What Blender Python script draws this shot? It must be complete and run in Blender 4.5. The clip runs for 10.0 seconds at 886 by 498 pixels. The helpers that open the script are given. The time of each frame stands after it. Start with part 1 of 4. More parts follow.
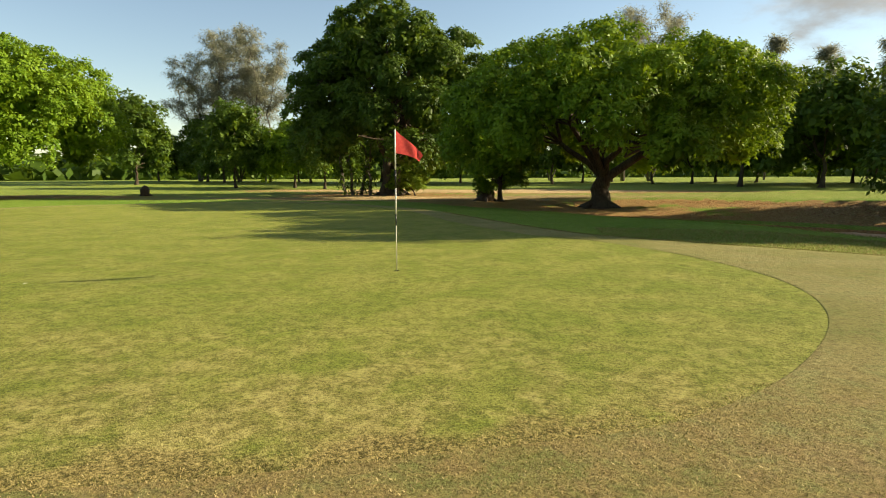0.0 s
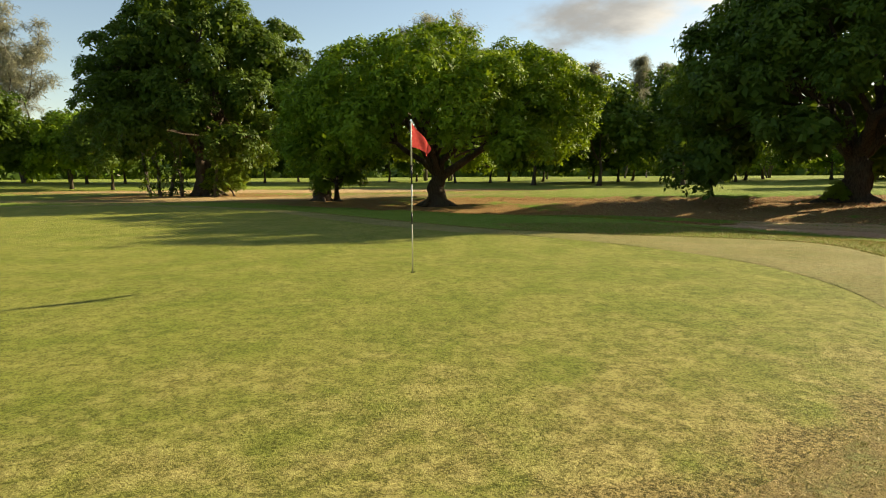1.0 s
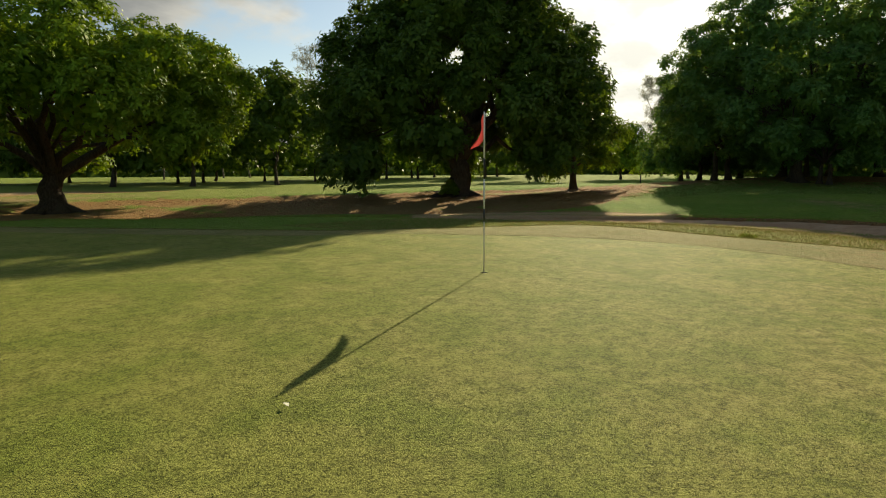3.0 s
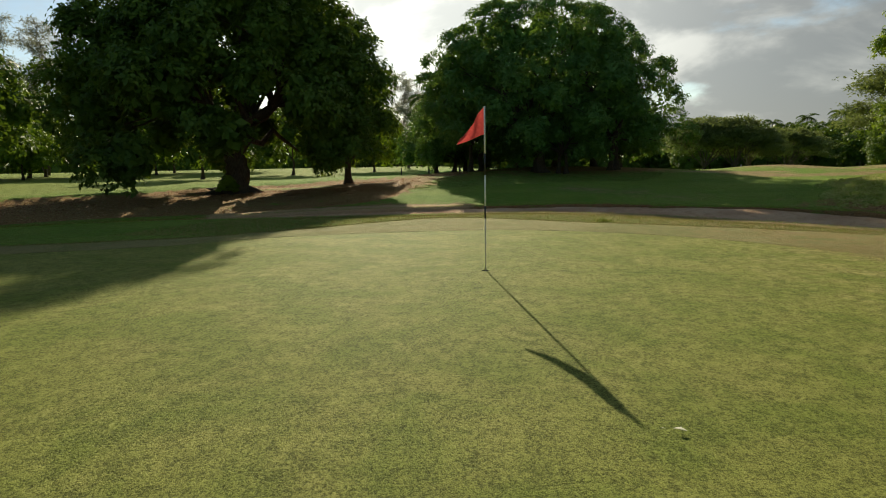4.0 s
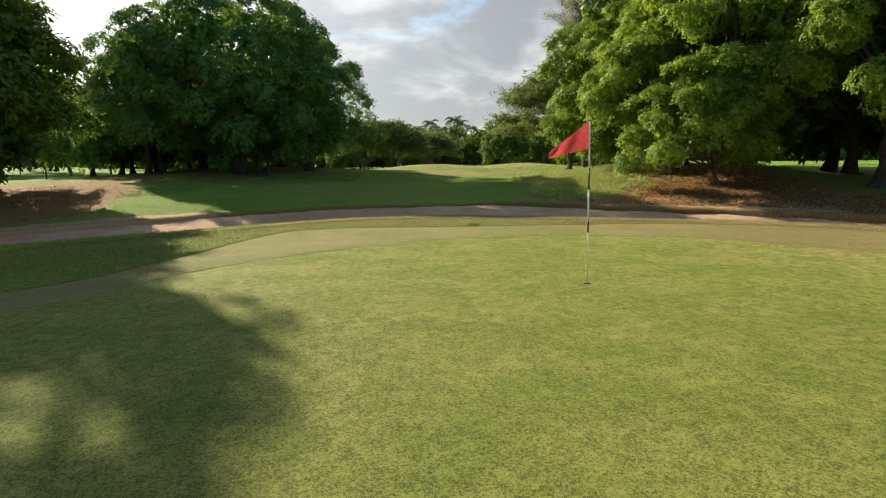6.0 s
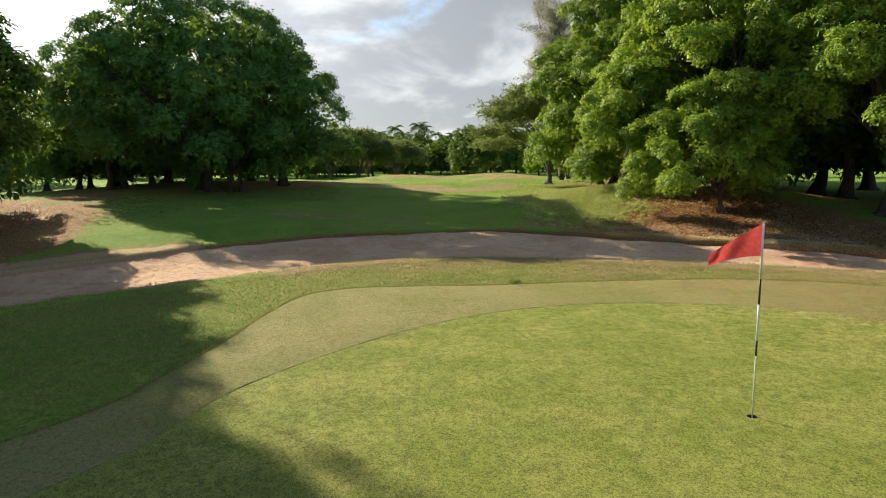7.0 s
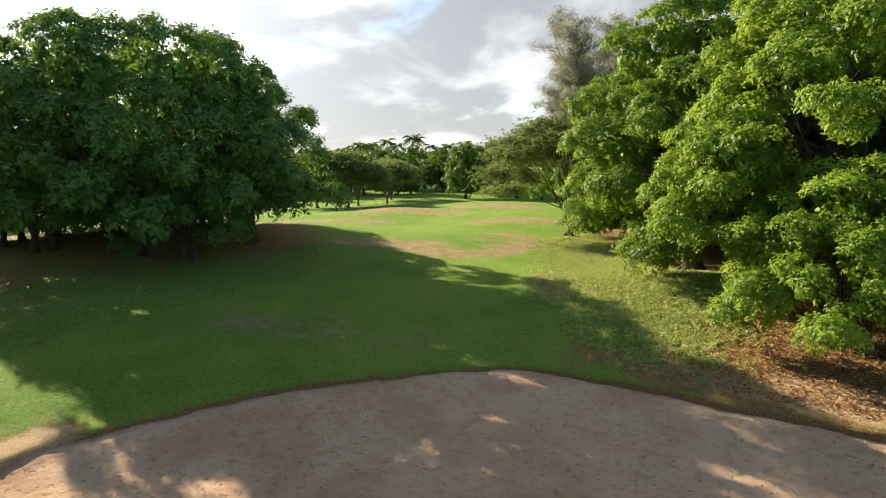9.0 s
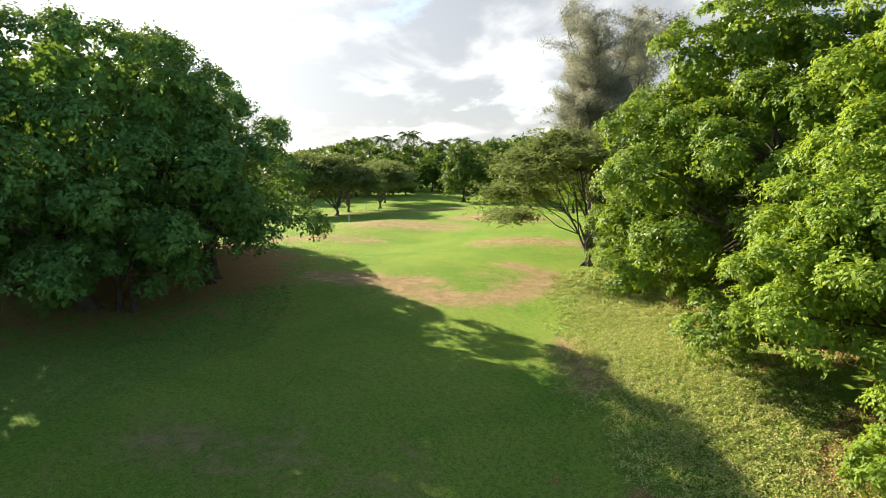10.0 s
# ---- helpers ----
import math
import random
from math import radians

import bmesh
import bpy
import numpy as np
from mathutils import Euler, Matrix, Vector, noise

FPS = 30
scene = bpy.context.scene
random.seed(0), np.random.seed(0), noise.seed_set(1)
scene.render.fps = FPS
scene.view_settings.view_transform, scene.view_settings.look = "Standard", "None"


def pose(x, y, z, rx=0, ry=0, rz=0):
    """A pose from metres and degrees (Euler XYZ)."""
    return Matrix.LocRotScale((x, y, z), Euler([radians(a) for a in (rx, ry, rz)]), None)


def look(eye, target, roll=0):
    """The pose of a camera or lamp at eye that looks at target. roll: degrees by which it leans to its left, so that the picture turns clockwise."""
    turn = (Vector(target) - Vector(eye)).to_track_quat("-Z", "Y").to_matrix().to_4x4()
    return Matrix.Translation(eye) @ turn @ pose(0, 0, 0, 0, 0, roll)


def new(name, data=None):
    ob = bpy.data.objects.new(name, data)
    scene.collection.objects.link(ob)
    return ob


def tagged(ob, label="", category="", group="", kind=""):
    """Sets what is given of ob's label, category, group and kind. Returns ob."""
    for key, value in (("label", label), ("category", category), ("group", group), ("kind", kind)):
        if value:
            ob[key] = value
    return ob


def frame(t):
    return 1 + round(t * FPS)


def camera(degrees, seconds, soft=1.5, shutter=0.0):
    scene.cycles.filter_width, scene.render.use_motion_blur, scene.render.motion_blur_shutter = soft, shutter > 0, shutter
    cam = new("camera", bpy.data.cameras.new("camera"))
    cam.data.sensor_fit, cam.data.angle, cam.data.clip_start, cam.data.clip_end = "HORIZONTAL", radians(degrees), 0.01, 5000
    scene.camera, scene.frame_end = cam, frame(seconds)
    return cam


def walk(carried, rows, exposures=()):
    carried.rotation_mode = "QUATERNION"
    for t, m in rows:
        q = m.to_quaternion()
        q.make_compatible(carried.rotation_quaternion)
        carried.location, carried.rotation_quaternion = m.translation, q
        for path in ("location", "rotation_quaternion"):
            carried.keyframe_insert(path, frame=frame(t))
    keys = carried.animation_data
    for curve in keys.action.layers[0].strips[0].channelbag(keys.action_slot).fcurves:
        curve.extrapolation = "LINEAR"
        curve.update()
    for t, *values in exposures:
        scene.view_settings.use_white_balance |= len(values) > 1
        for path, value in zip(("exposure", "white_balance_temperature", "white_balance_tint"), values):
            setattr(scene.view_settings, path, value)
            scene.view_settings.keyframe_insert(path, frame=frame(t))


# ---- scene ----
cam = camera(71.6, 10.0, soft=1.1)
PATH = [
    (0, (1.329, 0.888, 1.4), (1.034, 2.853, 1.167), -0.3),
    (0.5, (-0.283, 1.134, 1.322), (-0.249, 3.12, 1.09), -0.3),
    (1, (-1.892, 1.311, 1.352), (-1.516, 3.261, 1.116), -0.3),
    (1.5, (-3.43, 1.928, 1.334), (-2.722, 3.783, 1.096), -0.5),
    (1.8, (-4.522, 2.365, 1.282), (-3.622, 4.135, 1.044), -0.6),
    (2, (-4.915, 2.726, 1.322), (-3.895, 4.43, 1.082), -0.6),
    (2.5, (-6.227, 3.86, 1.301), (-4.925, 5.358, 1.057), -0.8),
    (2.7, (-6.7, 4.374, 1.298), (-5.292, 5.774, 1.056), -0.6),
    (3.8, (-8.261, 7.72, 1.338), (-6.391, 8.382, 1.077), -0.6),
    (4, (-8.398, 8.344, 1.38), (-6.479, 8.835, 1.108), -1.0),
    (4.5, (-8.645, 9.905, 1.45), (-6.664, 9.938, 1.168), -1.0),
    (5, (-8.53, 11.451, 1.495), (-6.586, 11.074, 1.209), -0.9),
    (5.5, (-8.152, 12.878, 1.53), (-6.252, 12.323, 1.242), -1.0),
    (5.7, (-7.91, 13.36, 1.555), (-6.021, 12.773, 1.263), -1.0),
    (6.8, (-5.897, 15.087, 2.5), (-4.06, 14.354, 2.206), -1.0),
    (7, (-5.198, 15.126, 2.781), (-3.368, 14.374, 2.491), -0.9),
    (7.5, (-3.247, 14.842, 3.674), (-1.419, 14.084, 3.386), -0.9),
    (8, (-0.982, 14.152, 4.594), (0.845, 13.389, 4.309), -0.9),
    (8.5, (1.612, 13.086, 5.535), (3.435, 12.316, 5.249), -0.9),
    (9, (4.594, 11.831, 6.453), (6.416, 11.055, 6.171), -0.8),
    (9.5, (8.032, 10.336, 7.416), (9.852, 9.557, 7.132), -0.8),
    (10, (11.756, 8.764, 8.367), (13.57, 7.98, 8.057), -0.8),
]
walk(cam, [(t, look(eye, target, roll)) for t, eye, target, roll in PATH],
     exposures=[(0, 1.1, 7250, 8), (1, 1.04, 7600, 9), (2, .8, 7900, 8), (2.7, .55, 7600, 7), (3.8, .27, 6700, 4), (4.5, .62, 6700, 4), (5.5, .95, 6500, 7), (7.5, 1.14, 6350, 11), (8.5, 1.25, 6300, 11), (9, 1.38, 6450, 11), (10, 1.62, 6450, 11)])

# ---- light ----
SUN_AZ, SUN_EL = 20.0, 23.2          # degrees: from +x towards +y, above the horizon
sun_dir = Vector((math.cos(radians(SUN_AZ)) * math.cos(radians(SUN_EL)), math.sin(radians(SUN_AZ)) * math.cos(radians(SUN_EL)), math.sin(radians(SUN_EL))))
lamp = bpy.data.lights.new("sun", "SUN")
lamp.energy, lamp.angle, lamp.color = 5.0, radians(0.45), (1.0, 0.885, 0.67)
sun = new("sun", lamp)
sun.matrix_world = look(sun_dir * 300, (0, 0, 0))


class Nodes:
    """A small builder of shader nodes."""

    def __init__(self, tree):
        self.t = tree
        tree.nodes.clear()

    def add(self, kind, *links, **settings):
        n = self.t.nodes.new(kind)
        for key, value in settings.items():
            n.inputs[key].default_value = value
        for socket, source in links:
            self.t.links.new(source, n.inputs[socket])
        return n

    def math(self, op, a, b=0.5, clamp=False):
        n = self.t.nodes.new("ShaderNodeMath")
        n.operation, n.use_clamp = op, clamp
        for i, v in enumerate((a, b)):
            if isinstance(v, (int, float)):
                n.inputs[i].default_value = v
            else:
                self.t.links.new(v, n.inputs[i])
        return n.outputs[0]

    def mix(self, f, a, b, blend="MIX"):
        n = self.t.nodes.new("ShaderNodeMix")
        n.data_type, n.blend_type = "RGBA", blend
        for sock, v in ((n.inputs[0], f), (n.inputs[6], a), (n.inputs[7], b)):
            if isinstance(v, (int, float)):
                sock.default_value = v
            elif isinstance(v, tuple):
                sock.default_value = (*v, 1.0)
            else:
                self.t.links.new(v, sock)
        return n.outputs[2]

    def noise(self, vec, scale, detail=4.0, rough=0.55, distort=0.0):
        n = self.add("ShaderNodeTexNoise", Scale=scale, Detail=detail, Roughness=rough, Distortion=distort)
        self.t.links.new(vec, n.inputs["Vector"])
        return n.outputs[0]

    def ramp(self, f, lo, hi, a=0.0, b=1.0):
        n = self.t.nodes.new("ShaderNodeMapRange")
        n.interpolation_type = "SMOOTHSTEP"
        self.t.links.new(f, n.inputs[0])
        for i, v in zip((1, 2, 3, 4), (lo, hi, a, b)):
            n.inputs[i].default_value = v
        return n.outputs[0]

    def attr(self, name):
        n = self.add("ShaderNodeAttribute")
        n.attribute_name = name
        return n.outputs["Fac"]


def sky_world():
    w = bpy.data.worlds.new("sky")
    scene.world = w
    w.use_nodes = True
    n = Nodes(w.node_tree)
    sky = n.add("ShaderNodeTexSky")
    sky.sky_type, sky.sun_disc, sky.sun_elevation, sky.sun_rotation = "NISHITA", False, radians(SUN_EL), radians(90 - SUN_AZ)
    sky.air_density, sky.dust_density, sky.ozone_density = 1.0, 0.3, 1.2
    way = n.add("ShaderNodeTexCoord").outputs["Generated"]
    sep = n.add("ShaderNodeSeparateXYZ", (0, way))
    # a flat layer of broken cloud seen in perspective
    low = n.math("ADD", n.math("MAXIMUM", sep.outputs[2], 0.0), 0.30)
    px, py = n.math("DIVIDE", sep.outputs[0], low), n.math("DIVIDE", sep.outputs[1], low)
    plane = n.add("ShaderNodeCombineXYZ", (0, px), (1, py)).outputs[0]
    big = n.noise(plane, 1.9, 8.0, 0.56, 0.15)
    side = n.math("MULTIPLY", n.math("SUBTRACT", sep.outputs[0], n.math("MULTIPLY", sep.outputs[1], 0.45)), CLOUD_SIDE)
    cover = n.ramp(n.math("ADD", big, side), 0.50, 0.66)
    thick = n.ramp(n.noise(plane, 2.2, 8.0, 0.54, 0.25), 0.33, 0.56)
    dot = n.add("ShaderNodeVectorMath", (0, way))
    dot.operation = "DOT_PRODUCT"
    dot.inputs[1].default_value = sun_dir
    near_sun = n.math("POWER", n.math("MAXIMUM", dot.outputs["Value"], 0.0), 11.0)
    white = n.mix(near_sun, (4.3, 4.27, 4.15), (19.0, 18.6, 17.6))
    grey = n.mix(near_sun, (2.2, 2.26, 2.32), (9.5, 9.6, 9.4))
    cloud = n.mix(thick, white, grey)
    # the low cloud near the horizon is the brightest
    gain = n.math("SUBTRACT", 1.15, n.math("MULTIPLY", n.math("MAXIMUM", sep.outputs[2], 0.0), 0.55))
    cloud = n.mix(1.0, cloud, n.add("ShaderNodeCombineXYZ", (0, gain), (1, gain), (2, gain)).outputs[0], "MULTIPLY")
    colour = n.mix(n.math("MULTIPLY", cover, 0.93), sky.outputs[0], cloud)
    back = n.add("ShaderNodeBackground", ("Color", colour), Strength=SKY)
    n.add("ShaderNodeOutputWorld", ("Surface", back.outputs[0]))


SKY, CLOUD_SIDE = 0.085, 0.21
sky_world()


# ---- materials ----
def material(name):
    m = bpy.data.materials.new(name)
    m.use_nodes = True
    n = Nodes(m.node_tree)
    return m, n


def finish(n, colour, rough=0.8, bump=None, strength=0.3, distance=0.02, spec=0.25, metal=0.0, sheen=0.0):
    b = n.add("ShaderNodeBsdfPrincipled", **{"Roughness": rough, "Specular IOR Level": spec, "Metallic": metal, "Sheen Weight": sheen})
    b.inputs["Sheen Tint"].default_value = (0.75, 0.95, 0.25, 1.0)
    if isinstance(colour, tuple):
        b.inputs["Base Color"].default_value = (*colour, 1.0)
    else:
        n.t.links.new(colour, b.inputs["Base Color"])
    if bump is not None:
        k = n.add("ShaderNodeBump", ("Height", bump), Strength=strength, Distance=distance)
        n.t.links.new(k.outputs[0], b.inputs["Normal"])
    n.add("ShaderNodeOutputMaterial", ("Surface", b.outputs[0]))
    return b


def place(n):
    return n.add("ShaderNodeNewGeometry").outputs["Position"]


def mat_green():
    """Close-mown putting turf with straw-coloured worn patches."""
    m, n = material("putting_turf")
    p = place(n)
    fine, grain = n.noise(p, 115.0, 3.0, 0.75), n.noise(p, 42.0, 4.0, 0.7, 0.6)
    clump, mid, wide = n.noise(p, 7.5, 5.0, 0.7, 0.5), n.noise(p, 1.5, 6.0, 0.66, 0.4), n.noise(p, 0.42, 4.0, 0.6, 0.3)
    mottle = n.math("ADD", n.math("ADD", n.math("MULTIPLY", mid, 0.5), n.math("MULTIPLY", wide, 0.3)), n.math("MULTIPLY", clump, 0.2))
    dry = n.attr("dry")
    turf = n.mix(n.ramp(n.noise(p, 1.1, 5.0, 0.62, 0.5), 0.38, 0.62), (0.190, 0.226, 0.040), (0.254, 0.266, 0.060))
    turf = n.mix(n.math("MULTIPLY", n.ramp(n.math("ADD", mottle, n.math("MULTIPLY", dry, 0.08)), 0.44, 0.64), n.math("ADD", n.math("MULTIPLY", dry, 0.78), 0.17)), turf, n.mix(n.ramp(clump, 0.38, 0.62), (0.290, 0.235, 0.082), (0.440, 0.360, 0.140)))
    turf = n.mix(n.math("MULTIPLY", n.ramp(n.noise(p, 0.8, 5.0, 0.6, 0.6), 0.50, 0.74), 0.25), turf, (0.140, 0.196, 0.024))
    fray = n.ramp(n.math("ADD", n.attr("rim"), n.math("MULTIPLY", n.math("SUBTRACT", mid, 0.5), 1.6)), 0.35, 0.85)
    turf = n.mix(n.math("MULTIPLY", fray, 0.8), turf, n.mix(n.ramp(grain, 0.4, 0.6), (0.130, 0.100, 0.032), (0.360, 0.275, 0.110)))
    # blade by blade: shade between the blades painted into the colour, pale at the tips
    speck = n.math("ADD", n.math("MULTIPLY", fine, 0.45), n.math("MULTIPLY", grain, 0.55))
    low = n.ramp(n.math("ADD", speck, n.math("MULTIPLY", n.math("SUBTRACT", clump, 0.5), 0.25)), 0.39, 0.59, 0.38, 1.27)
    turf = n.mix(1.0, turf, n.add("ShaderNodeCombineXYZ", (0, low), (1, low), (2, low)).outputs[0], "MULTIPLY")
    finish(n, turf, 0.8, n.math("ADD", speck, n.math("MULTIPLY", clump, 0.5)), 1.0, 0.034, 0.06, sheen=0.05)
    return m


def mat_collar():
    """Longer, coarser grass of the collar, half straw."""
    m, n = material("collar_turf")
    p = place(n)
    fine, clod, mid, wide = n.noise(p, 44.0, 5.0, 0.8), n.noise(p, 17.0, 5.0, 0.7, 0.5), n.noise(p, 2.6, 7.0, 0.72, 0.5), n.noise(p, 0.5, 3.0, 0.6, 0.5)
    worn = n.math("ADD", n.math("MULTIPLY", n.attr("dry"), 0.75), 0.22)
    turf = n.mix(n.ramp(wide, 0.35, 0.65), (0.268, 0.292, 0.086), (0.368, 0.356, 0.142))
    turf = n.mix(n.math("MULTIPLY", n.ramp(mid, 0.36, 0.58), worn, True), turf, (0.430, 0.325, 0.130))
    turf = n.mix(n.math("MULTIPLY", n.ramp(n.noise(p, 1.1, 5.0, 0.65), 0.5, 0.68), n.attr("dry")), turf, (0.420, 0.300, 0.140))
    turf = n.mix(n.ramp(clod, 0.38, 0.53, 0.70, 0.0), turf, n.mix(0.5, turf, (0.090, 0.075, 0.028)))
    turf = n.mix(n.ramp(fine, 0.40, 0.56, 0.7, 0.0), turf, n.mix(0.6, turf, (0.070, 0.055, 0.020)))
    finish(n, turf, 0.9, n.math("ADD", n.math("ADD", n.math("MULTIPLY", fine, 0.6), clod), n.math("MULTIPLY", mid, 0.6)), 1.0, 0.075, 0.1)
    return m


def mat_ground():
    """Fairway and rough, with bare red soil, leaf litter and dry patches."""
    m, n = material("course_ground")
    p = place(n)
    fine, mid, wide = n.noise(p, 18.0, 6.0, 0.78), n.noise(p, 1.3, 6.0, 0.68, 0.5), n.noise(p, 0.16, 4.0, 0.6, 0.6)
    grass = n.mix(n.ramp(wide, 0.35, 0.65), (0.160, 0.315, 0.030), (0.262, 0.385, 0.052))
    grass = n.mix(n.ramp(mid, 0.42, 0.72, 0.0, 0.6), grass, (0.285, 0.330, 0.066))
    grass = n.mix(n.ramp(fine, 0.40, 0.60, 0.8, 0.0), grass, n.mix(0.65, grass, (0.03, 0.05, 0.004)))
    tuft = n.noise(p, 7.0, 5.0, 0.7, 0.3)
    grass = n.mix(n.math("MULTIPLY", n.attr("olive"), 0.85), grass, n.mix(n.ramp(mid, 0.4, 0.62), (0.205, 0.225, 0.048), (0.300, 0.272, 0.082)))
    grass = n.mix(n.ramp(tuft, 0.38, 0.56, 0.7, 0.0), grass, n.mix(0.6, grass, (0.03, 0.06, 0.004)))
    shaggy = n.noise(p, 2.6, 6.0, 0.72, 0.8)
    rank = n.mix(n.ramp(shaggy, 0.38, 0.62), (0.085, 0.175, 0.036), (0.215, 0.310, 0.070))
    grass = n.mix(n.math("MULTIPLY", n.ramp(n.math("ADD", n.attr("rough"), n.math("MULTIPLY", n.math("SUBTRACT", mid, 0.5), 0.8)), 0.1, 0.9), 0.3), grass, n.mix(n.ramp(tuft, 0.40, 0.56, 0.6, 0.0), rank, (0.040, 0.085, 0.014)))
    edge = n.math("ADD", n.math("ADD", n.math("MULTIPLY", n.math("SUBTRACT", mid, 0.5), 1.3), n.math("MULTIPLY", n.math("SUBTRACT", n.noise(p, 0.45, 3.0), 0.5), 0.9)), n.math("MULTIPLY", n.math("SUBTRACT", fine, 0.5), 0.5))
    straw = n.mix(n.ramp(n.math("ADD", n.math("MULTIPLY", fine, 0.6), n.math("MULTIPLY", mid, 0.4)), 0.36, 0.64), (0.180, 0.115, 0.058), (0.430, 0.285, 0.165))
    c = n.mix(n.ramp(n.math("ADD", n.attr("dry"), n.math("MULTIPLY", edge, 0.7)), 0.18, 0.95), grass, straw)
    litter = n.noise(p, 6.0, 6.0, 0.75)
    earth = n.mix(n.ramp(fine, 0.35, 0.65), (0.150, 0.066, 0.027), (0.420, 0.210, 0.094))
    earth = n.mix(n.ramp(litter, 0.46, 0.62), earth, n.mix(n.ramp(fine, 0.4, 0.6), (0.12, 0.075, 0.035), (0.42, 0.28, 0.13)))
    earth = n.mix(n.ramp(n.math("ADD", n.attr("dry"), n.math("MULTIPLY", edge, 0.5)), 0.45, 0.75), earth, n.mix(n.ramp(fine, 0.35, 0.65), (0.40, 0.24, 0.13), (0.60, 0.42, 0.25)))
    c = n.mix(n.ramp(n.math("ADD", n.attr("soil"), edge), 0.38, 0.62), c, earth)
    finish(n, c, 0.92, n.math("ADD", n.math("ADD", fine, tuft), n.math("MULTIPLY", mid, 0.8)), 1.0, 0.09, 0.08, sheen=0.14)
    return m


def mat_sand():
    m, n = material("bunker_sand")
    p = place(n)
    fine, mid, wide = n.noise(p, 40.0, 5.0, 0.7), n.noise(p, 3.0, 5.0, 0.6, 0.3), n.noise(p, 0.4, 3.0)
    c = n.mix(n.ramp(wide, 0.35, 0.65), (0.570, 0.350, 0.212), (0.700, 0.485, 0.310))
    c = n.mix(n.ramp(mid, 0.45, 0.75, 0.0, 0.6), c, (0.420, 0.222, 0.115))
    c = n.mix(n.ramp(fine, 0.35, 0.75, 0.0, 0.4), c, (0.370, 0.220, 0.125))
    pits = n.add("ShaderNodeTexVoronoi", Scale=4.6, Randomness=1.0)
    n.t.links.new(p, pits.inputs["Vector"])
    pit = n.ramp(pits.outputs["Distance"], 0.04, 0.24)
    finish(n, c, 0.95, n.math("ADD", n.math("MULTIPLY", pit, 0.9), n.math("ADD", mid, n.math("MULTIPLY", fine, 0.4))), 1.0, 0.13, 0.1)
    return m


def mat_leaf(name, a, b, glow, gloss=0.25, through_light=0.22):
    """Leaves: two greens that vary leaf by leaf, light coming through them."""
    m, n = material(name)
    g = n.add("ShaderNodeNewGeometry")
    o = n.add("ShaderNodeObjectInfo").outputs["Random"]
    r = n.math("FRACT", n.math("ADD", g.outputs["Random Per Island"], o), 0.0)
    patch = n.noise(g.outputs["Position"], 0.55, 3.0)
    c = n.mix(n.math("ADD", n.math("MULTIPLY", r, 0.55), n.math("MULTIPLY", n.ramp(patch, 0.35, 0.65), 0.45)), a, b)
    d = n.add("ShaderNodeBsdfPrincipled", ("Base Color", c), **{"Roughness": 0.55, "Specular IOR Level": gloss})
    t = n.add("ShaderNodeBsdfTranslucent", ("Color", n.mix(0.65, c, glow)))
    s = n.add("ShaderNodeMixShader", (1, d.outputs[0]), (2, t.outputs[0]), Fac=through_light)
    n.add("ShaderNodeOutputMaterial", ("Surface", s.outputs[0]))
    return m


def mat_bark(name, a, b):
    m, n = material(name)
    p = place(n)
    k = n.add("ShaderNodeMapping", ("Vector", p))
    k.inputs["Scale"].default_value = (1, 1, 0.25)
    f = n.noise(k.outputs[0], 14.0, 6.0, 0.7, 0.6)
    w = n.noise(p, 1.6, 4.0)
    c = n.mix(n.ramp(f, 0.35, 0.65), a, b)
    c = n.mix(n.ramp(w, 0.45, 0.7, 0.0, 0.5), c, (0.10, 0.095, 0.07))
    finish(n, c, 0.9, f, 0.9, 0.04, 0.15)
    return m


def mat_plain(name, colour, rough=0.5, spec=0.4, wear=0.25):
    m, n = material(name)
    f = n.noise(place(n), 25.0, 4.0, 0.65)
    dark = tuple(v * (1 - wear) for v in colour)
    finish(n, n.mix(n.ramp(f, 0.3, 0.7), colour, dark), rough, f, 0.15, 0.003, spec)
    return m


TURF, COLLAR, GROUND, SAND = mat_green(), mat_collar(), mat_ground(), mat_sand()
LEAF_MANGO = mat_leaf("mango_leaf", (0.066, 0.145, 0.010), (0.205, 0.315, 0.024), (0.42, 0.56, 0.03), 0.14)
LEAF_DARK = mat_leaf("dark_leaf", (0.034, 0.074, 0.010), (0.098, 0.160, 0.020), (0.26, 0.38, 0.03), 0.16)
LEAF_FRESH = mat_leaf("fresh_leaf", (0.070, 0.148, 0.014), (0.275, 0.385, 0.042), (0.50, 0.62, 0.05), 0.2, 0.34)
LEAF_WOOD = mat_leaf("wood_leaf", (0.056, 0.125, 0.016), (0.225, 0.325, 0.040), (0.42, 0.55, 0.04), 0.2, 0.3)
LEAF_GREY = mat_leaf("feathery_leaf", (0.190, 0.195, 0.140), (0.330, 0.325, 0.240), (0.42, 0.42, 0.28), 0.08, 0.4)
LEAF_DEEP = mat_leaf("deep_green_leaf", (0.036, 0.088, 0.010), (0.120, 0.200, 0.024), (0.30, 0.42, 0.03), 0.3)
LEAF_GROVE = mat_leaf("grove_leaf", (0.048, 0.132, 0.034), (0.140, 0.265, 0.062), (0.36, 0.50, 0.05), 0.16)
LEAF_PALE = mat_leaf("acacia_leaf", (0.115, 0.160, 0.050), (0.215, 0.260, 0.085), (0.36, 0.42, 0.10), 0.12, 0.3)
BARK = mat_bark("dark_bark", (0.040, 0.030, 0.022), (0.105, 0.078, 0.055))
BARK_GREY = mat_bark("grey_bark", (0.075, 0.065, 0.055), (0.190, 0.165, 0.135))


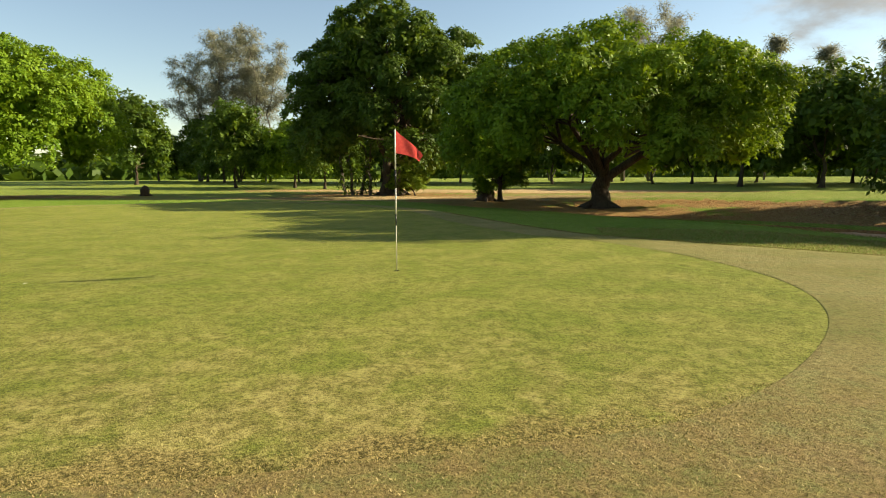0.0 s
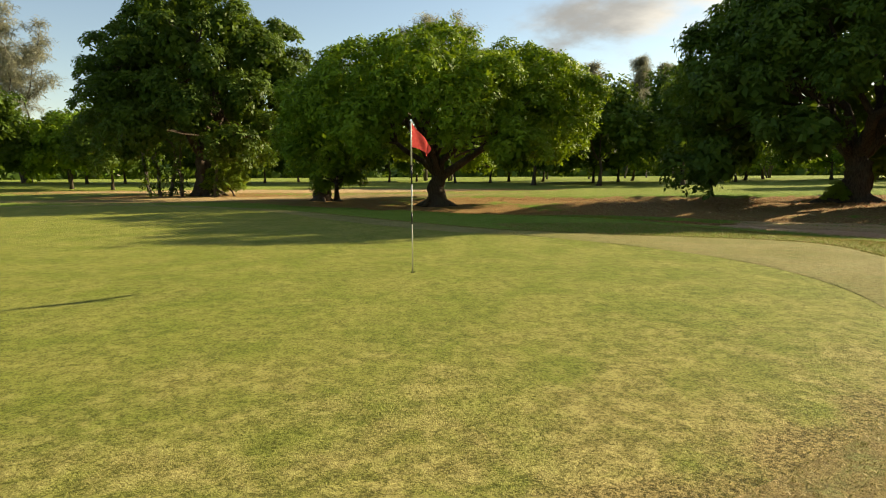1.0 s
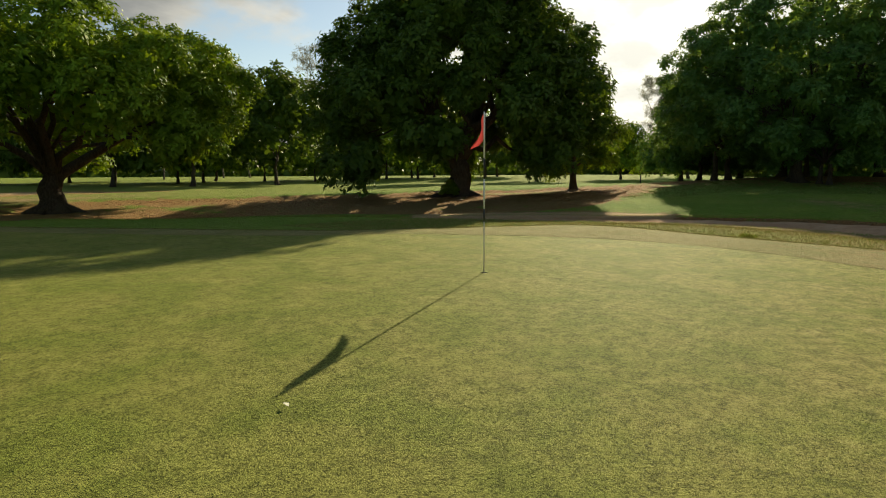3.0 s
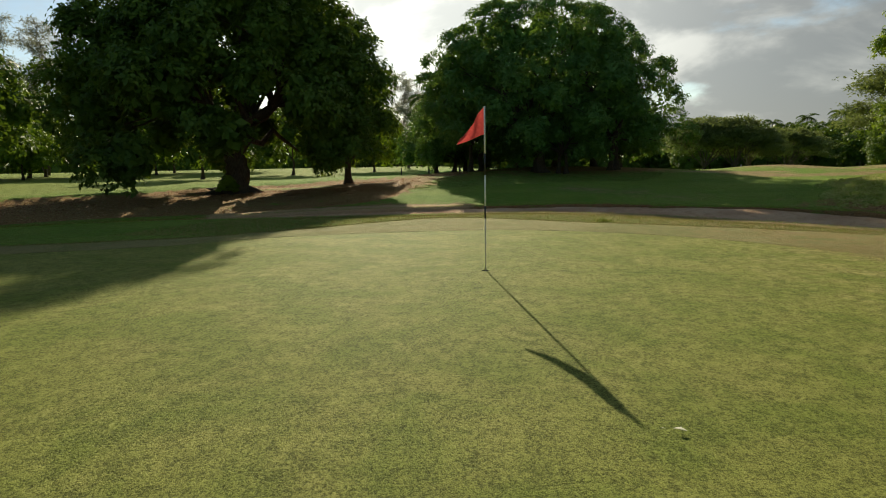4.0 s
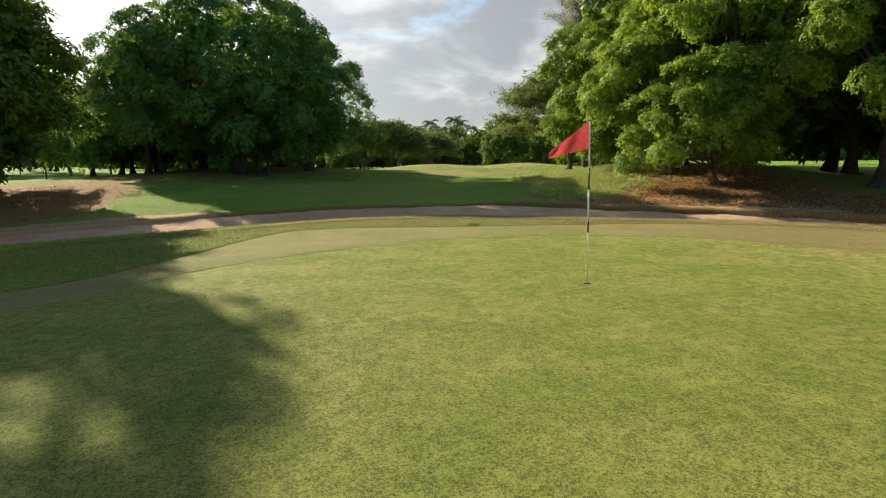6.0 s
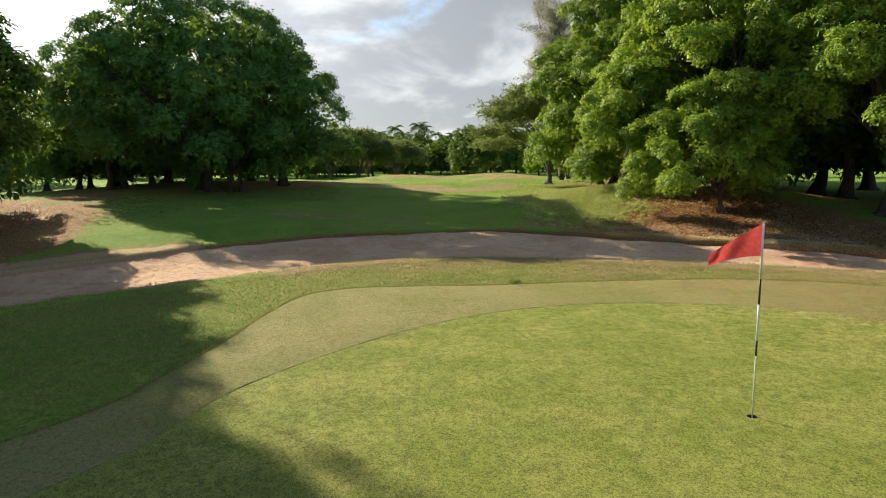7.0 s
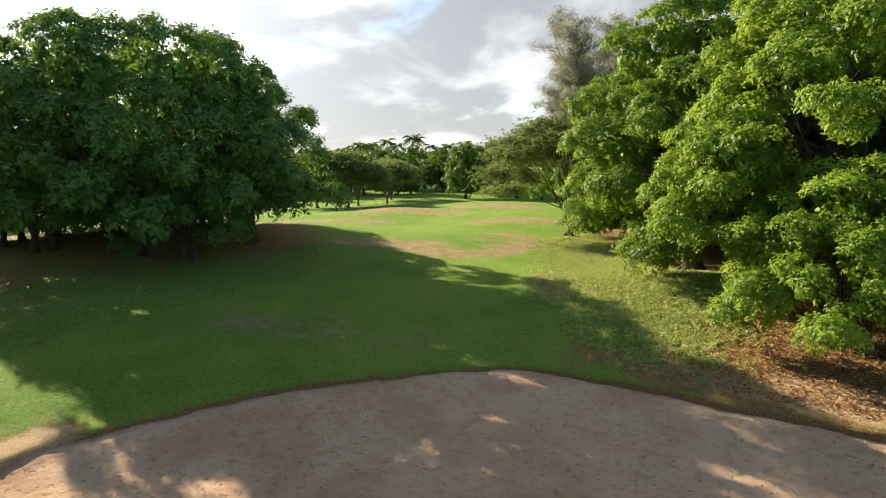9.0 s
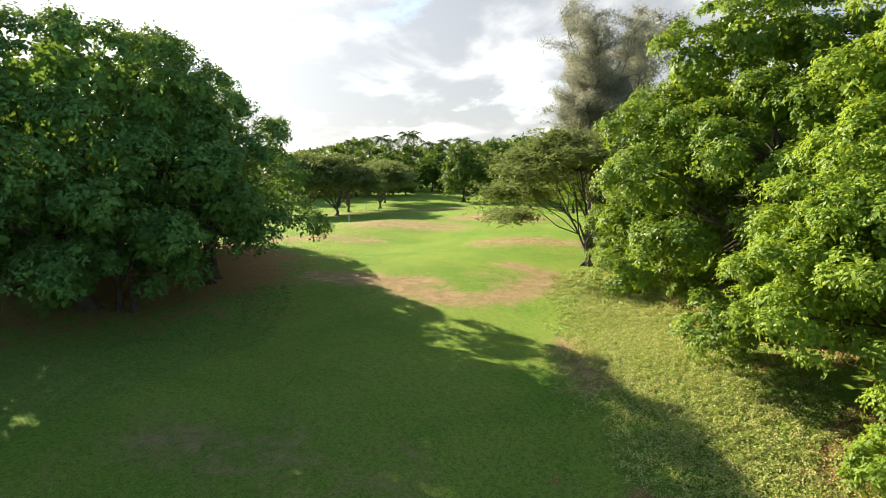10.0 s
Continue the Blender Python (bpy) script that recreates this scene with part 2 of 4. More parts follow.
# ---- lie of the land ----
def spline(points, closed=True, per=14):
    """A smooth curve through a few points of the plan."""
    p = np.array(points, float)
    n = len(p)
    out = []
    for i in range(n if closed else n - 1):
        q = [p[(i + k) % n] if closed else p[min(max(i + k, 0), n - 1)] for k in (-1, 0, 1, 2)]
        for t in np.arange(per) / per:
            out.append(0.5 * (2 * q[1] + (q[2] - q[0]) * t + (2 * q[0] - 5 * q[1] + 4 * q[2] - q[3]) * t * t + (3 * q[1] - q[0] - 3 * q[2] + q[3]) * t**3))
    if not closed:
        out.append(p[-1])
    return np.array(out)


def distance(x, y, line, closed=False):
    px, py = np.ravel(x).astype(np.float32), np.ravel(y).astype(np.float32)
    a = line if closed else line[:-1]
    b = np.roll(line, -1, 0) if closed else line[1:]
    best = np.full(len(px), 1e12, np.float32)
    for (sx, sy), (ex, ey) in zip(a.tolist(), b.tolist()):
        dx, dy = ex - sx, ey - sy
        qx, qy = px - sx, py - sy
        t = np.clip((qx * dx + qy * dy) / max(dx * dx + dy * dy, 1e-9), 0, 1)
        qx -= t * dx
        qy -= t * dy
        np.minimum(best, qx * qx + qy * qy, out=best)
    return np.sqrt(best).astype(float).reshape(np.shape(x))


def inside(x, y, line):
    px, py = np.ravel(x), np.ravel(y)
    odd = np.zeros(len(px), bool)
    for (ax, ay), (bx, by) in zip(line, np.roll(line, -1, 0)):
        if ay != by:
            odd ^= ((ay > py) != (by > py)) & (px < (bx - ax) * (py - ay) / (by - ay) + ax)
    return odd.reshape(np.shape(x))


def signed(x, y, line):
    return np.where(inside(x, y, line), -1, 1) * distance(x, y, line, True)


def smooth(v, a, b):
    t = np.clip((v - a) / (b - a), 0, 1)
    return t * t * (3 - 2 * t)


HOLE = (-0.7, 9.75)
GREEN_EDGE = spline([(1.4, 4.2), (2.6, 4.95), (3.6, 6.2), (4.4, 7.8), (4.7, 9.5), (4.4, 11.3), (3.7, 13.0), (2.5, 14.8), (0.9, 16.2), (-1.2, 20.0), (-3.6, 25.5),
                     (-8.0, 31.5), (-15.0, 33.5), (-21.5, 29.0), (-24.0, 20.0), (-21.0, 10.5), (-14.0, 4.6), (-7.0, 3.0), (-2.0, 3.1)])
COLLAR_EDGE = spline([(3.2, 1.2), (5.0, 3.2), (5.8, 4.8), (6.5, 6.9), (7.1, 9.0), (7.8, 10.7), (8.2, 11.9), (7.9, 13.0), (6.4, 14.0), (5.0, 14.7), (3.7, 15.5), (2.3, 16.6), (0.3, 20.2),
                      (-2.6, 26.2), (-7.4, 32.8), (-15.2, 35.0), (-22.8, 30.0), (-25.6, 20.0), (-22.4, 9.4), (-14.6, 2.6), (-7.0, 0.6), (-1.0, 0.0)])
BUNKER_NEAR = spline([(2.0, 32.0), (4.6, 28.6), (7.6, 25.2), (10.2, 21.6), (11.8, 17.8), (12.2, 15.7), (12.7, 13.4), (13.2, 10.9), (12.8, 8.2), (11.9, 6.2),
                      (10.2, 3.2), (8.6, 1.3), (7.2, 0.0), (4.8, -1.6), (1.5, -3.6)], False)
BUNKER_FAR = spline([(2.6, 34.4), (7.0, 33.4), (12.0, 30.0), (16.5, 25.5), (19.6, 21.0), (21.2, 18.0), (23.2, 14.4), (24.2, 9.7), (24.1, 5.7), (23.4, 2.0),
                     (22.0, 0.4), (19.7, -1.2), (17.1, -2.8), (14.7, -4.2), (12.2, -6.0), (9.0, -7.4), (5.4, -8.4), (2.2, -8.6)], False)
BUNKER = np.concatenate([BUNKER_NEAR, BUNKER_FAR[::-1]])


# the longer rough before the grove
ROUGH = np.array([(27.5, 20.5), (32.5, 15.0), (35.3, 11.3), (40.0, 5.4), (46, 3.4), (53, 1.5), (66, -1), (90, 0), (90, 40), (40, 24)], float)
# the bare hollow under the trees: its far side ends in a small turf lip
WASTE = spline([(5.5, 44.4), (11, 45.6), (17, 41.4), (22, 38.2), (29, 38.4), (37, 37.2), (45, 34.6), (52, 31.5), (50, 27.5), (43, 24.4), (35, 21.6), (28.5, 20.0), (23.0, 20.6), (18.8, 24.6), (14.6, 29.4), (8, 34.8), (2.5, 39.5)])


def bump(x, y, cx, cy, rx, ry, turn=0.0):
    """A soft round hill of height 1."""
    c, s = math.cos(radians(turn)), math.sin(radians(turn))
    u, v = (x - cx) * c + (y - cy) * s, -(x - cx) * s + (y - cy) * c
    return np.exp(-((u / rx) ** 2 + (v / ry) ** 2))


def turf_height(x, y):
    """Height of the ground as it would lie with the bunker filled to its rim."""
    x, y = np.asarray(x, float), np.asarray(y, float)
    dn, df = distance(x, y, BUNKER_NEAR), distance(x, y, BUNKER_FAR)
    far = smooth(dn - df, -4.0, 4.0)
    near_h = -0.36 + 0.22 * smooth(dn, 0.0, 4.0) + 0.14 * smooth(dn, 2.0, 13.0)
    far_h = -0.78 + 0.30 * smooth(df, 0.0, 4.0) + 0.45 * smooth(df, 2.0, 12.0)
    z = near_h * (1 - far) + far_h * far
    z = z - 0.28 * smooth(-signed(x, y, WASTE), -0.1, 0.9)
    z = z + 1.0 * bump(x, y, 60, 13, 15, 15) + 1.25 * bump(x, y, 23.0, -11.5, 8.5, 5.5, 15) + 0.35 * bump(x, y, 40, 22, 9, 6)
    z = z + 0.5 * bump(x, y, 50, -9, 8, 6) + 0.75 * bump(x, y, 61, -20, 7, 5) + 0.8 * bump(x, y, 79, -13, 6, 7) + 0.8 * bump(x, y, 82, -29, 6, 7) - 0.35 * bump(x, y, 66, -11, 7, 7) + 0.5 * bump(x, y, 96, -34, 9, 8) - 0.25 * bump(x, y, 37, 2, 8, 7)
    east = smooth(np.degrees(np.arctan2(y - 10, x - 5)), 18, 2) * smooth(x, 0, 20)
    z = z + (1.0 - 2.5 * east) * smooth(np.hypot(x - 5, y - 10), 70, 130) - 0.25 * bump(x, y, -10, 48, 25, 9)
    return z + 0.05 * np.sin(0.41 * x + 0.6) * np.sin(0.37 * y + 1.1) * smooth(np.hypot(x + 3, y - 11), 9, 16)


NEAR_BANK = np.array([(2, 33), (13.5, 18), (14.5, 8), (9, 0), (2, -4), (-3, -3), (-3, 20)], float)


def cover(x, y):
    """How bare (soil) and how dry (straw) the ground is, 0 to 1."""
    df = distance(x, y, BUNKER_FAR)
    dn = distance(x, y, BUNKER_NEAR)
    soil = np.zeros_like(x)
    for cx, cy, rx, ry, turn, k in ((29, 27, 12, 6.0, 150, 1.3), (41, 27, 7, 4.0, 10, 1.2), (19, 34, 10, 5, 140, 1.2), (-4, 44, 9, 5.5, 160, 1.1), (-12, 53.5, 10, 4, 0, 1.1),
                                    (3, 37, 13, 3, -20, 1.0), (60, 14, 15, 13, 0, 1.4), (16.5, -8.3, 6.0, 4.4, 12, 1.4), (-6, 64, 26, 7, -8, 1.3), (9, -9.5, 9, 4.0, 20, 1.2),
                                    (34, -22, 18, 8, -22, 1.5), (-42, 44, 14, 6, 20, 1.1), (17, -3.8, 6, 1.3, -32, 1.1), (33, 22.5, 9, 3.0, 10, 1.1), (45, 22, 6, 4, 0, 1.0), (15, -5.5, 8, 1.7, 28, 1.3)):
        soil = np.maximum(soil, k * bump(x, y, cx, cy, rx, ry, turn))
    dry = np.zeros_like(x)
    # worn bands over the mounds of the fairway: a bent line and its half-width
    for line, wide in ((((52.5, 0.5), (48.7, -3.0), (45.0, -4.0), (42.1, -5.5), (41.6, -7.5), (42.7, -10.3), (46.0, -13.4), (49.5, -13.0)), 1.5), (((51, -1.0), (47, -5.0)), 1.8),
                       (((79, -10.9), (76.8, -14.9), (74.5, -18.8)), 3.2), (((81.4, -24.9), (77.6, -31.4)), 3.4), (((60, -16.3), (57.8, -20.5), (55.5, -24.5)), 1.9), (((106, -14), (104, -24), (107, -36)), 3.0),
                       (((33.4, -6.6), (31.6, -5.8), (29.2, -4.8)), 1.0), (((73, 1.5), (72.5, -4.1), (70.2, -8.1)), 2.0)):
        dry = np.maximum(dry, np.exp(-((distance(x, y, np.array(line)) / (1.2 * wide)) ** 2)) * 0.92)
    strip = np.exp(-((distance(x, y, np.array([(23.1, 15.8), (21.3, 19.0), (19.5, 22.1), (17.0, 25.4)])) / 1.2) ** 2))
    soil, dry = np.maximum(soil, 1.0 * strip), np.maximum(dry, 1.05 * strip)
    for cx, cy, rx, ry, turn, k in ((46, -9.5, 3.2, 2.6, 0, .45), (-8, 48, 24, 5.5, 8, 1.1), (-6, 64, 26, 7, -8, 1.1), (2, -2, 18, 4, 10, .8), (9.5, 3, 4, 4, 60, .55),
                                    (30.0, 8, 6, 3.2, 60, .42), (20, 44, 12, 4, 0, .3), (10.6, 8, 1.5, 4, 15, .7), (8.6, 3.5, 2.5, 4, 30, .8), (14.5, -5.8, 8, 1.4, 28, 1.0), (36, 22, 6, 2, 20, .25), (31, 8.5, 4.5, 2, 50, .55), (27, 5, 2, 4, 0, .4)):
        dry = np.maximum(dry, k * bump(x, y, cx, cy, rx, ry, turn))
    dry = np.maximum(dry, (0.16 + 0.72 * np.exp(-((dn - 0.8) / 0.9) ** 2)) * smooth(7.0 - dn, 0, 2) * smooth(15.5 - y, 0, 4) * inside(x, y, NEAR_BANK))
    soil = np.maximum(soil, 0.25 * np.exp(-((df - 0.1) / 0.45) ** 2) * (y < 20))
    sw = signed(x, y, WASTE)
    soil = np.maximum(soil, 0.95 * smooth(-sw, -0.2, 0.7) * (0.55 + 0.45 * smooth(5.5 + sw, 0, 5)))
    rough = inside(x, y, ROUGH) * 1.0
    olive = smooth(18.0 - y, 0, 7) * smooth(9.0 - dn, 0, 3) * inside(x, y, NEAR_BANK)
    olive = np.maximum(olive, 0.6 * smooth(y, 38, 48))
    return soil, dry, olive, rough


def mesh_np(name, verts, quads, mat=None, attrs=None, shade=True):
    """A mesh of quads straight from arrays."""
    me = bpy.data.meshes.new(name)
    verts, quads = np.asarray(verts, np.float32), np.asarray(quads, np.int32)
    me.vertices.add(len(verts))
    me.vertices.foreach_set("co", verts.ravel())
    me.loops.add(quads.size)
    me.loops.foreach_set("vertex_index", quads.ravel())
    me.polygons.add(len(quads))
    me.polygons.foreach_set("loop_start", np.arange(0, quads.size, quads.shape[1], dtype=np.int32))
    me.update(calc_edges=True)
    if shade:
        me.polygons.foreach_set("use_smooth", np.ones(len(quads), bool))
    for key, values in (attrs or {}).items():
        me.attributes.new(key, "FLOAT", "POINT").data.foreach_set("value", np.asarray(values, np.float32).ravel())
    if mat:
        me.materials.append(mat)
    return me


def grid_quads(rows, cols, wrap=False):
    i, j = np.meshgrid(np.arange(rows - 1), np.arange(cols if wrap else cols - 1), indexing="ij")
    k = (j + 1) % cols
    return np.stack([i * cols + j, i * cols + k, (i + 1) * cols + k, (i + 1) * cols + j], -1).reshape(-1, 4)


def axis(lo, hi, step, reach):
    out = list(np.arange(lo, hi, step))
    s = step
    while out[-1] < reach:
        s *= 1.085
        out.append(out[-1] + s)
    s = step
    while out[0] > -reach:
        s *= 1.085
        out.insert(0, out[0] - s)
    return np.array(out)


def build_ground():
    x, y = np.meshgrid(axis(-12, 34, 0.42, 1800), axis(-14, 36, 0.42, 1800))
    z = turf_height(x, y)
    sb, sg = signed(x, y, BUNKER), signed(x, y, GREEN_EDGE)
    z = z - 1.5 * smooth(-sb, -0.42, 0.3) - 0.2 * smooth(-sg, 0.2, 0.9)
    soil, dry, olive, rough = cover(x, y)
    me = mesh_np("ground", np.stack([x, y, z], -1).reshape(-1, 3), grid_quads(*x.shape), GROUND, {"soil": soil, "dry": dry, "olive": olive, "rough": rough})
    tagged(new("ground", me), "mown green fairway with bare red soil and dry straw patches", "ground", kind="structure")


def polar_edge(line, n=260):
    """The curve's reach from the hole at n even bearings."""
    a = np.unwrap(np.arctan2(line[:, 1] - HOLE[1], line[:, 0] - HOLE[0]))
    r = np.hypot(line[:, 0] - HOLE[0], line[:, 1] - HOLE[1])
    if a[-1] < a[0]:
        a, r = a[::-1], r[::-1]
    t = a[0] + np.arange(n) * 2 * math.pi / n
    return t, np.interp(t, np.append(a, a[0] + 2 * math.pi), np.append(r, r[0]))


def build_green():
    t, rg = polar_edge(GREEN_EDGE)
    _, rc = polar_edge(COLLAR_EDGE)
    t0 = t
    rc = np.interp((t0 - _[0]) % (2 * math.pi), np.arange(261) * 2 * math.pi / 260, np.append(rc, rc[0]))
    steps = np.append(np.linspace(0, 0.9, 40) ** 1.4, np.linspace(0.88, 1, 12))
    r = 0.054 + (rg - 0.054)[None] * steps[:, None]
    x, y = HOLE[0] + r * np.cos(t), HOLE[1] + r * np.sin(t)
    z = turf_height(x, y) + 0.02
    dry = 0.06 + 0.90 * smooth(12.0 - y - 0.2 * np.abs(x - 1), 3.8, 8.8)
    rim = smooth(r - rg[None], -0.9, 0.1) * smooth(7.5 - y - 0.5 * x, 0, 3)
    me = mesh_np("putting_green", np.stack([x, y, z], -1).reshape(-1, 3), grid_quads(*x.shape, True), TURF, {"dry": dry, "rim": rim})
    tagged(new("putting_green", me), "close-mown putting green, yellowish with worn straw patches", "putting green", kind="structure")
    s = np.array([0, 0, 0.002, 0.006, 0.03, 0.15, 0.5, 0.88, 0.98, 1.0, 1.0])
    lift = np.array([0.0, 0.030, 0.036, 0.038, 0.038, 0.04, 0.045, 0.045, 0.04, 0.03, -0.05])
    r = rg[None] + (rc - rg)[None] * s[:, None]
    x, y = HOLE[0] + r * np.cos(t), HOLE[1] + r * np.sin(t)
    worn = smooth(y[0] + 0.6 * x[0], 5.0, 8.5)               # the step is worn away on the near side
    z = turf_height(x, y) + np.where(lift[:, None] > 0, 0.0215 + (lift[:, None] - 0.0215) * worn[None] * 0.20 * (1.15 + np.sin(31 * t) * np.sin(17 * t + 1))[None], lift[:, None])
    dry = 0.12 + 0.88 * smooth(7.6 - y + 0.25 * (x > 3) * (x - 3), 0, 5)
    me = mesh_np("green_collar", np.stack([x, y, z], -1).reshape(-1, 3), grid_quads(*x.shape, True), COLLAR, {"dry": dry})
    tagged(new("green_collar", me), "coarser half-dry grass collar round the putting green", "green collar", kind="structure")


def along(line, n):
    d = np.append(0, np.cumsum(np.hypot(*np.diff(line, axis=0).T)))
    t = np.linspace(0, d[-1], n)
    return np.stack([np.interp(t, d, line[:, 0]), np.interp(t, d, line[:, 1])], -1)


def sand_height(x, y, u):
    """u: 0 at the near edge, 1 at the far one."""
    z = -0.42 - 0.75 * smooth(u, 0.0, 0.5) + 0.24 * smooth(u, 0.72, 1.0)
    return z + 0.03 * np.sin(1.7 * x + 0.8 * y) * np.sin(1.3 * y - 0.6 * x)


def build_bunker():
    n, m = 260, 40
    a, b = along(BUNKER_NEAR, n), along(BUNKER_FAR, n)
    w = b - a
    w /= np.maximum(np.hypot(*w.T), 1e-6)[:, None]
    a, b = a - 0.25 * w, b + 0.25 * w
    u = np.linspace(0, 1, m)[:, None]
    x, y = a[:, 0] + (b - a)[:, 0] * u, a[:, 1] + (b - a)[:, 1] * u
    rnd = np.random.RandomState(4)
    z = sand_height(x, y, u + 0 * x) + 0.012 * rnd.standard_normal(x.shape)
    me = mesh_np("bunker_sand", np.stack([x, y, z], -1).reshape(-1, 3), grid_quads(m, n), SAND)
    tagged(new("bunker_sand", me), "long curved bunker of raked pinkish tan sand", "sand bunker", kind="structure")
    # the turf rolls over the rim and drops to the sand
    loop = along(np.concatenate([BUNKER, BUNKER[:1]]), 521)[:-1]
    rnd = np.random.RandomState(5)
    k = np.fft.irfft(np.fft.rfft(rnd.standard_normal(520)) * (np.arange(261) < 90)) * 0.09
    tang = np.roll(loop, -1, 0) - np.roll(loop, 1, 0)
    tang /= np.hypot(*tang.T)[:, None]
    out = np.stack([tang[:, 1], -tang[:, 0]], -1)
    probe = loop + 0.2 * out
    if inside(probe[:, 0], probe[:, 1], BUNKER).mean() > 0.5:
        out = -out
    off = np.array([1.3, 0.9, 0.6, 0.35, 0.15, 0.03, -0.05, -0.04, 0.02])
    lift = np.array([-0.06, 0.02, 0.035, 0.04, 0.03, 0.0, -0.06, -0.2, -0.9])
    p = loop[None] + (off[:, None, None] + (k * smooth(-off, -0.9, 0.0)[:, None])[..., None]) * out[None]
    z = turf_height(p[..., 0], p[..., 1])
    rim = z[4]
    z = np.where(off[:, None] > 0.1, z, rim[None]) + lift[:, None]
    soil, dry, olive, rough = cover(p[..., 0], p[..., 1])
    soil = np.maximum(soil, smooth(-off, 0.0, 0.05)[:, None] * 0.75 + 0 * soil)
    me = mesh_np("bunker_rim", np.dstack([p, z]).reshape(-1, 3), grid_quads(len(off), 520, True), GROUND, {"soil": soil, "dry": dry, "olive": olive, "rough": rough})
    tagged(new("bunker_rim", me), "grassy rim with a crumbling brown earth lip", "bunker rim", kind="structure")


build_ground()
build_green()
build_bunker()


# ---- parts and trees ----
def part(name, me, parent, label=""):
    ob = new(name, me)
    ob.parent = parent
    if label:
        ob["label"] = label
    return ob


def base(name, m, label, category, group=""):
    """The Empty at a thing's foot."""
    ob = new(name)
    ob.empty_display_size = 0.2
    ob.matrix_basis = m
    return tagged(ob, label, category, group)


def tube(paths, sides=8):
    """Tapered limbs: each path is rows of x, y, z, radius. Verts and quads."""
    vs, qs, k = [], [], 0
    a = np.linspace(0, 2 * math.pi, sides, endpoint=False)
    for path in paths:
        p = np.asarray(path, float)
        d = np.gradient(p[:, :3], axis=0)
        d /= np.maximum(np.linalg.norm(d, axis=1), 1e-6)[:, None]
        ref = np.array([0.31, 0.95, 0.02]) if abs(d[:, 2]).mean() > 0.5 else np.array([0.02, 0.05, 1.0])
        u = np.cross(d, ref)
        u /= np.maximum(np.linalg.norm(u, axis=1), 1e-6)[:, None]
        v = np.cross(d, u)
        ring = p[:, None, :3] + p[:, None, 3:] * (np.cos(a)[None, :, None] * u[:, None] + np.sin(a)[None, :, None] * v[:, None])
        vs.append(ring.reshape(-1, 3))
        qs.append(grid_quads(len(p), sides, True) + k)
        k += ring.shape[0] * sides
    return np.concatenate(vs), np.concatenate(qs)


def bend(rnd, start, end, r0, r1, n=7, wild=0.08):
    """A limb that wanders from start to end."""
    t = np.linspace(0, 1, n)[:, None]
    s, e = np.array(start, float), np.array(end, float)
    p = s + (e - s) * t
    size = np.linalg.norm(e - s) * wild
    p = p + size * np.sin(t * math.pi) * rnd.standard_normal(3) + 0.35 * size * rnd.standard_normal((n, 3)) * np.sin(t * math.pi)
    p[:, 2] += 0.12 * np.linalg.norm(e - s) * np.sin(t[:, 0] * math.pi)
    return np.hstack([p, r0 + (r1 - r0) * t**0.8])


def leaves(rnd, centres, ups, length, width, per=6, droop=0.35, spread=1.0):
    """Rosettes of pointed leaves: per leaves round each centre."""
    n = len(centres)
    c = np.repeat(centres, per, 0)
    up = np.repeat(ups, per, 0) + 0.25 * rnd.standard_normal((n * per, 3))
    up /= np.linalg.norm(up, axis=1)[:, None]
    away = np.cross(up, rnd.standard_normal((n * per, 3)))
    away /= np.maximum(np.linalg.norm(away, axis=1), 1e-6)[:, None]
    out = away + up * rnd.uniform(-0.15, 0.55, (n * per, 1))
    out[:, 2] -= droop * rnd.uniform(0.2, 1.2, n * per)
    out /= np.linalg.norm(out, axis=1)[:, None]
    side = np.cross(up, out)
    side /= np.maximum(np.linalg.norm(side, axis=1), 1e-6)[:, None]
    size = length * rnd.uniform(0.65, 1.25, (n * per, 1))
    c = c + out * size * 0.12 * spread + 0.25 * length * spread * rnd.standard_normal((n * per, 3))
    mid = c + out * size * 0.5 + up * size * 0.07
    w = side * width * 0.5 * rnd.uniform(0.75, 1.25, (n * per, 1))
    tip = c + out * size - np.array([0, 0, 1.0]) * size * 0.12
    v = np.stack([c, mid + w, tip, mid - w], 1).reshape(-1, 3)
    return v, np.arange(len(v)).reshape(-1, 4)


def crown_lobes(rnd, rx, ry, low, top, count, flat):
    """The main masses of a crown: centres and radii over a dome from low to top."""
    i = np.arange(count) + 0.5
    az = i * 2.399963 + rnd.uniform(0, 6.28)
    h = i / count                                    # 0 at the top, 1 at the skirt
    size = 0.24 * (rx + ry) * 0.5 * (count / 26.0) ** -0.4
    r = size * rnd.uniform(0.75, 1.3, count)
    ring = np.sqrt(1 - (1 - h) ** 2) ** (1 / (1 + flat))
    k = rnd.uniform(0.86, 1.06, count)
    p = np.stack([(rx - 0.9 * r) * ring * np.cos(az) * k, (ry - 0.9 * r) * ring * np.sin(az) * k, low + 0.7 * r + (top - low - 1.55 * r) * (1 - h) ** 0.8 * k], -1)
    return p, r


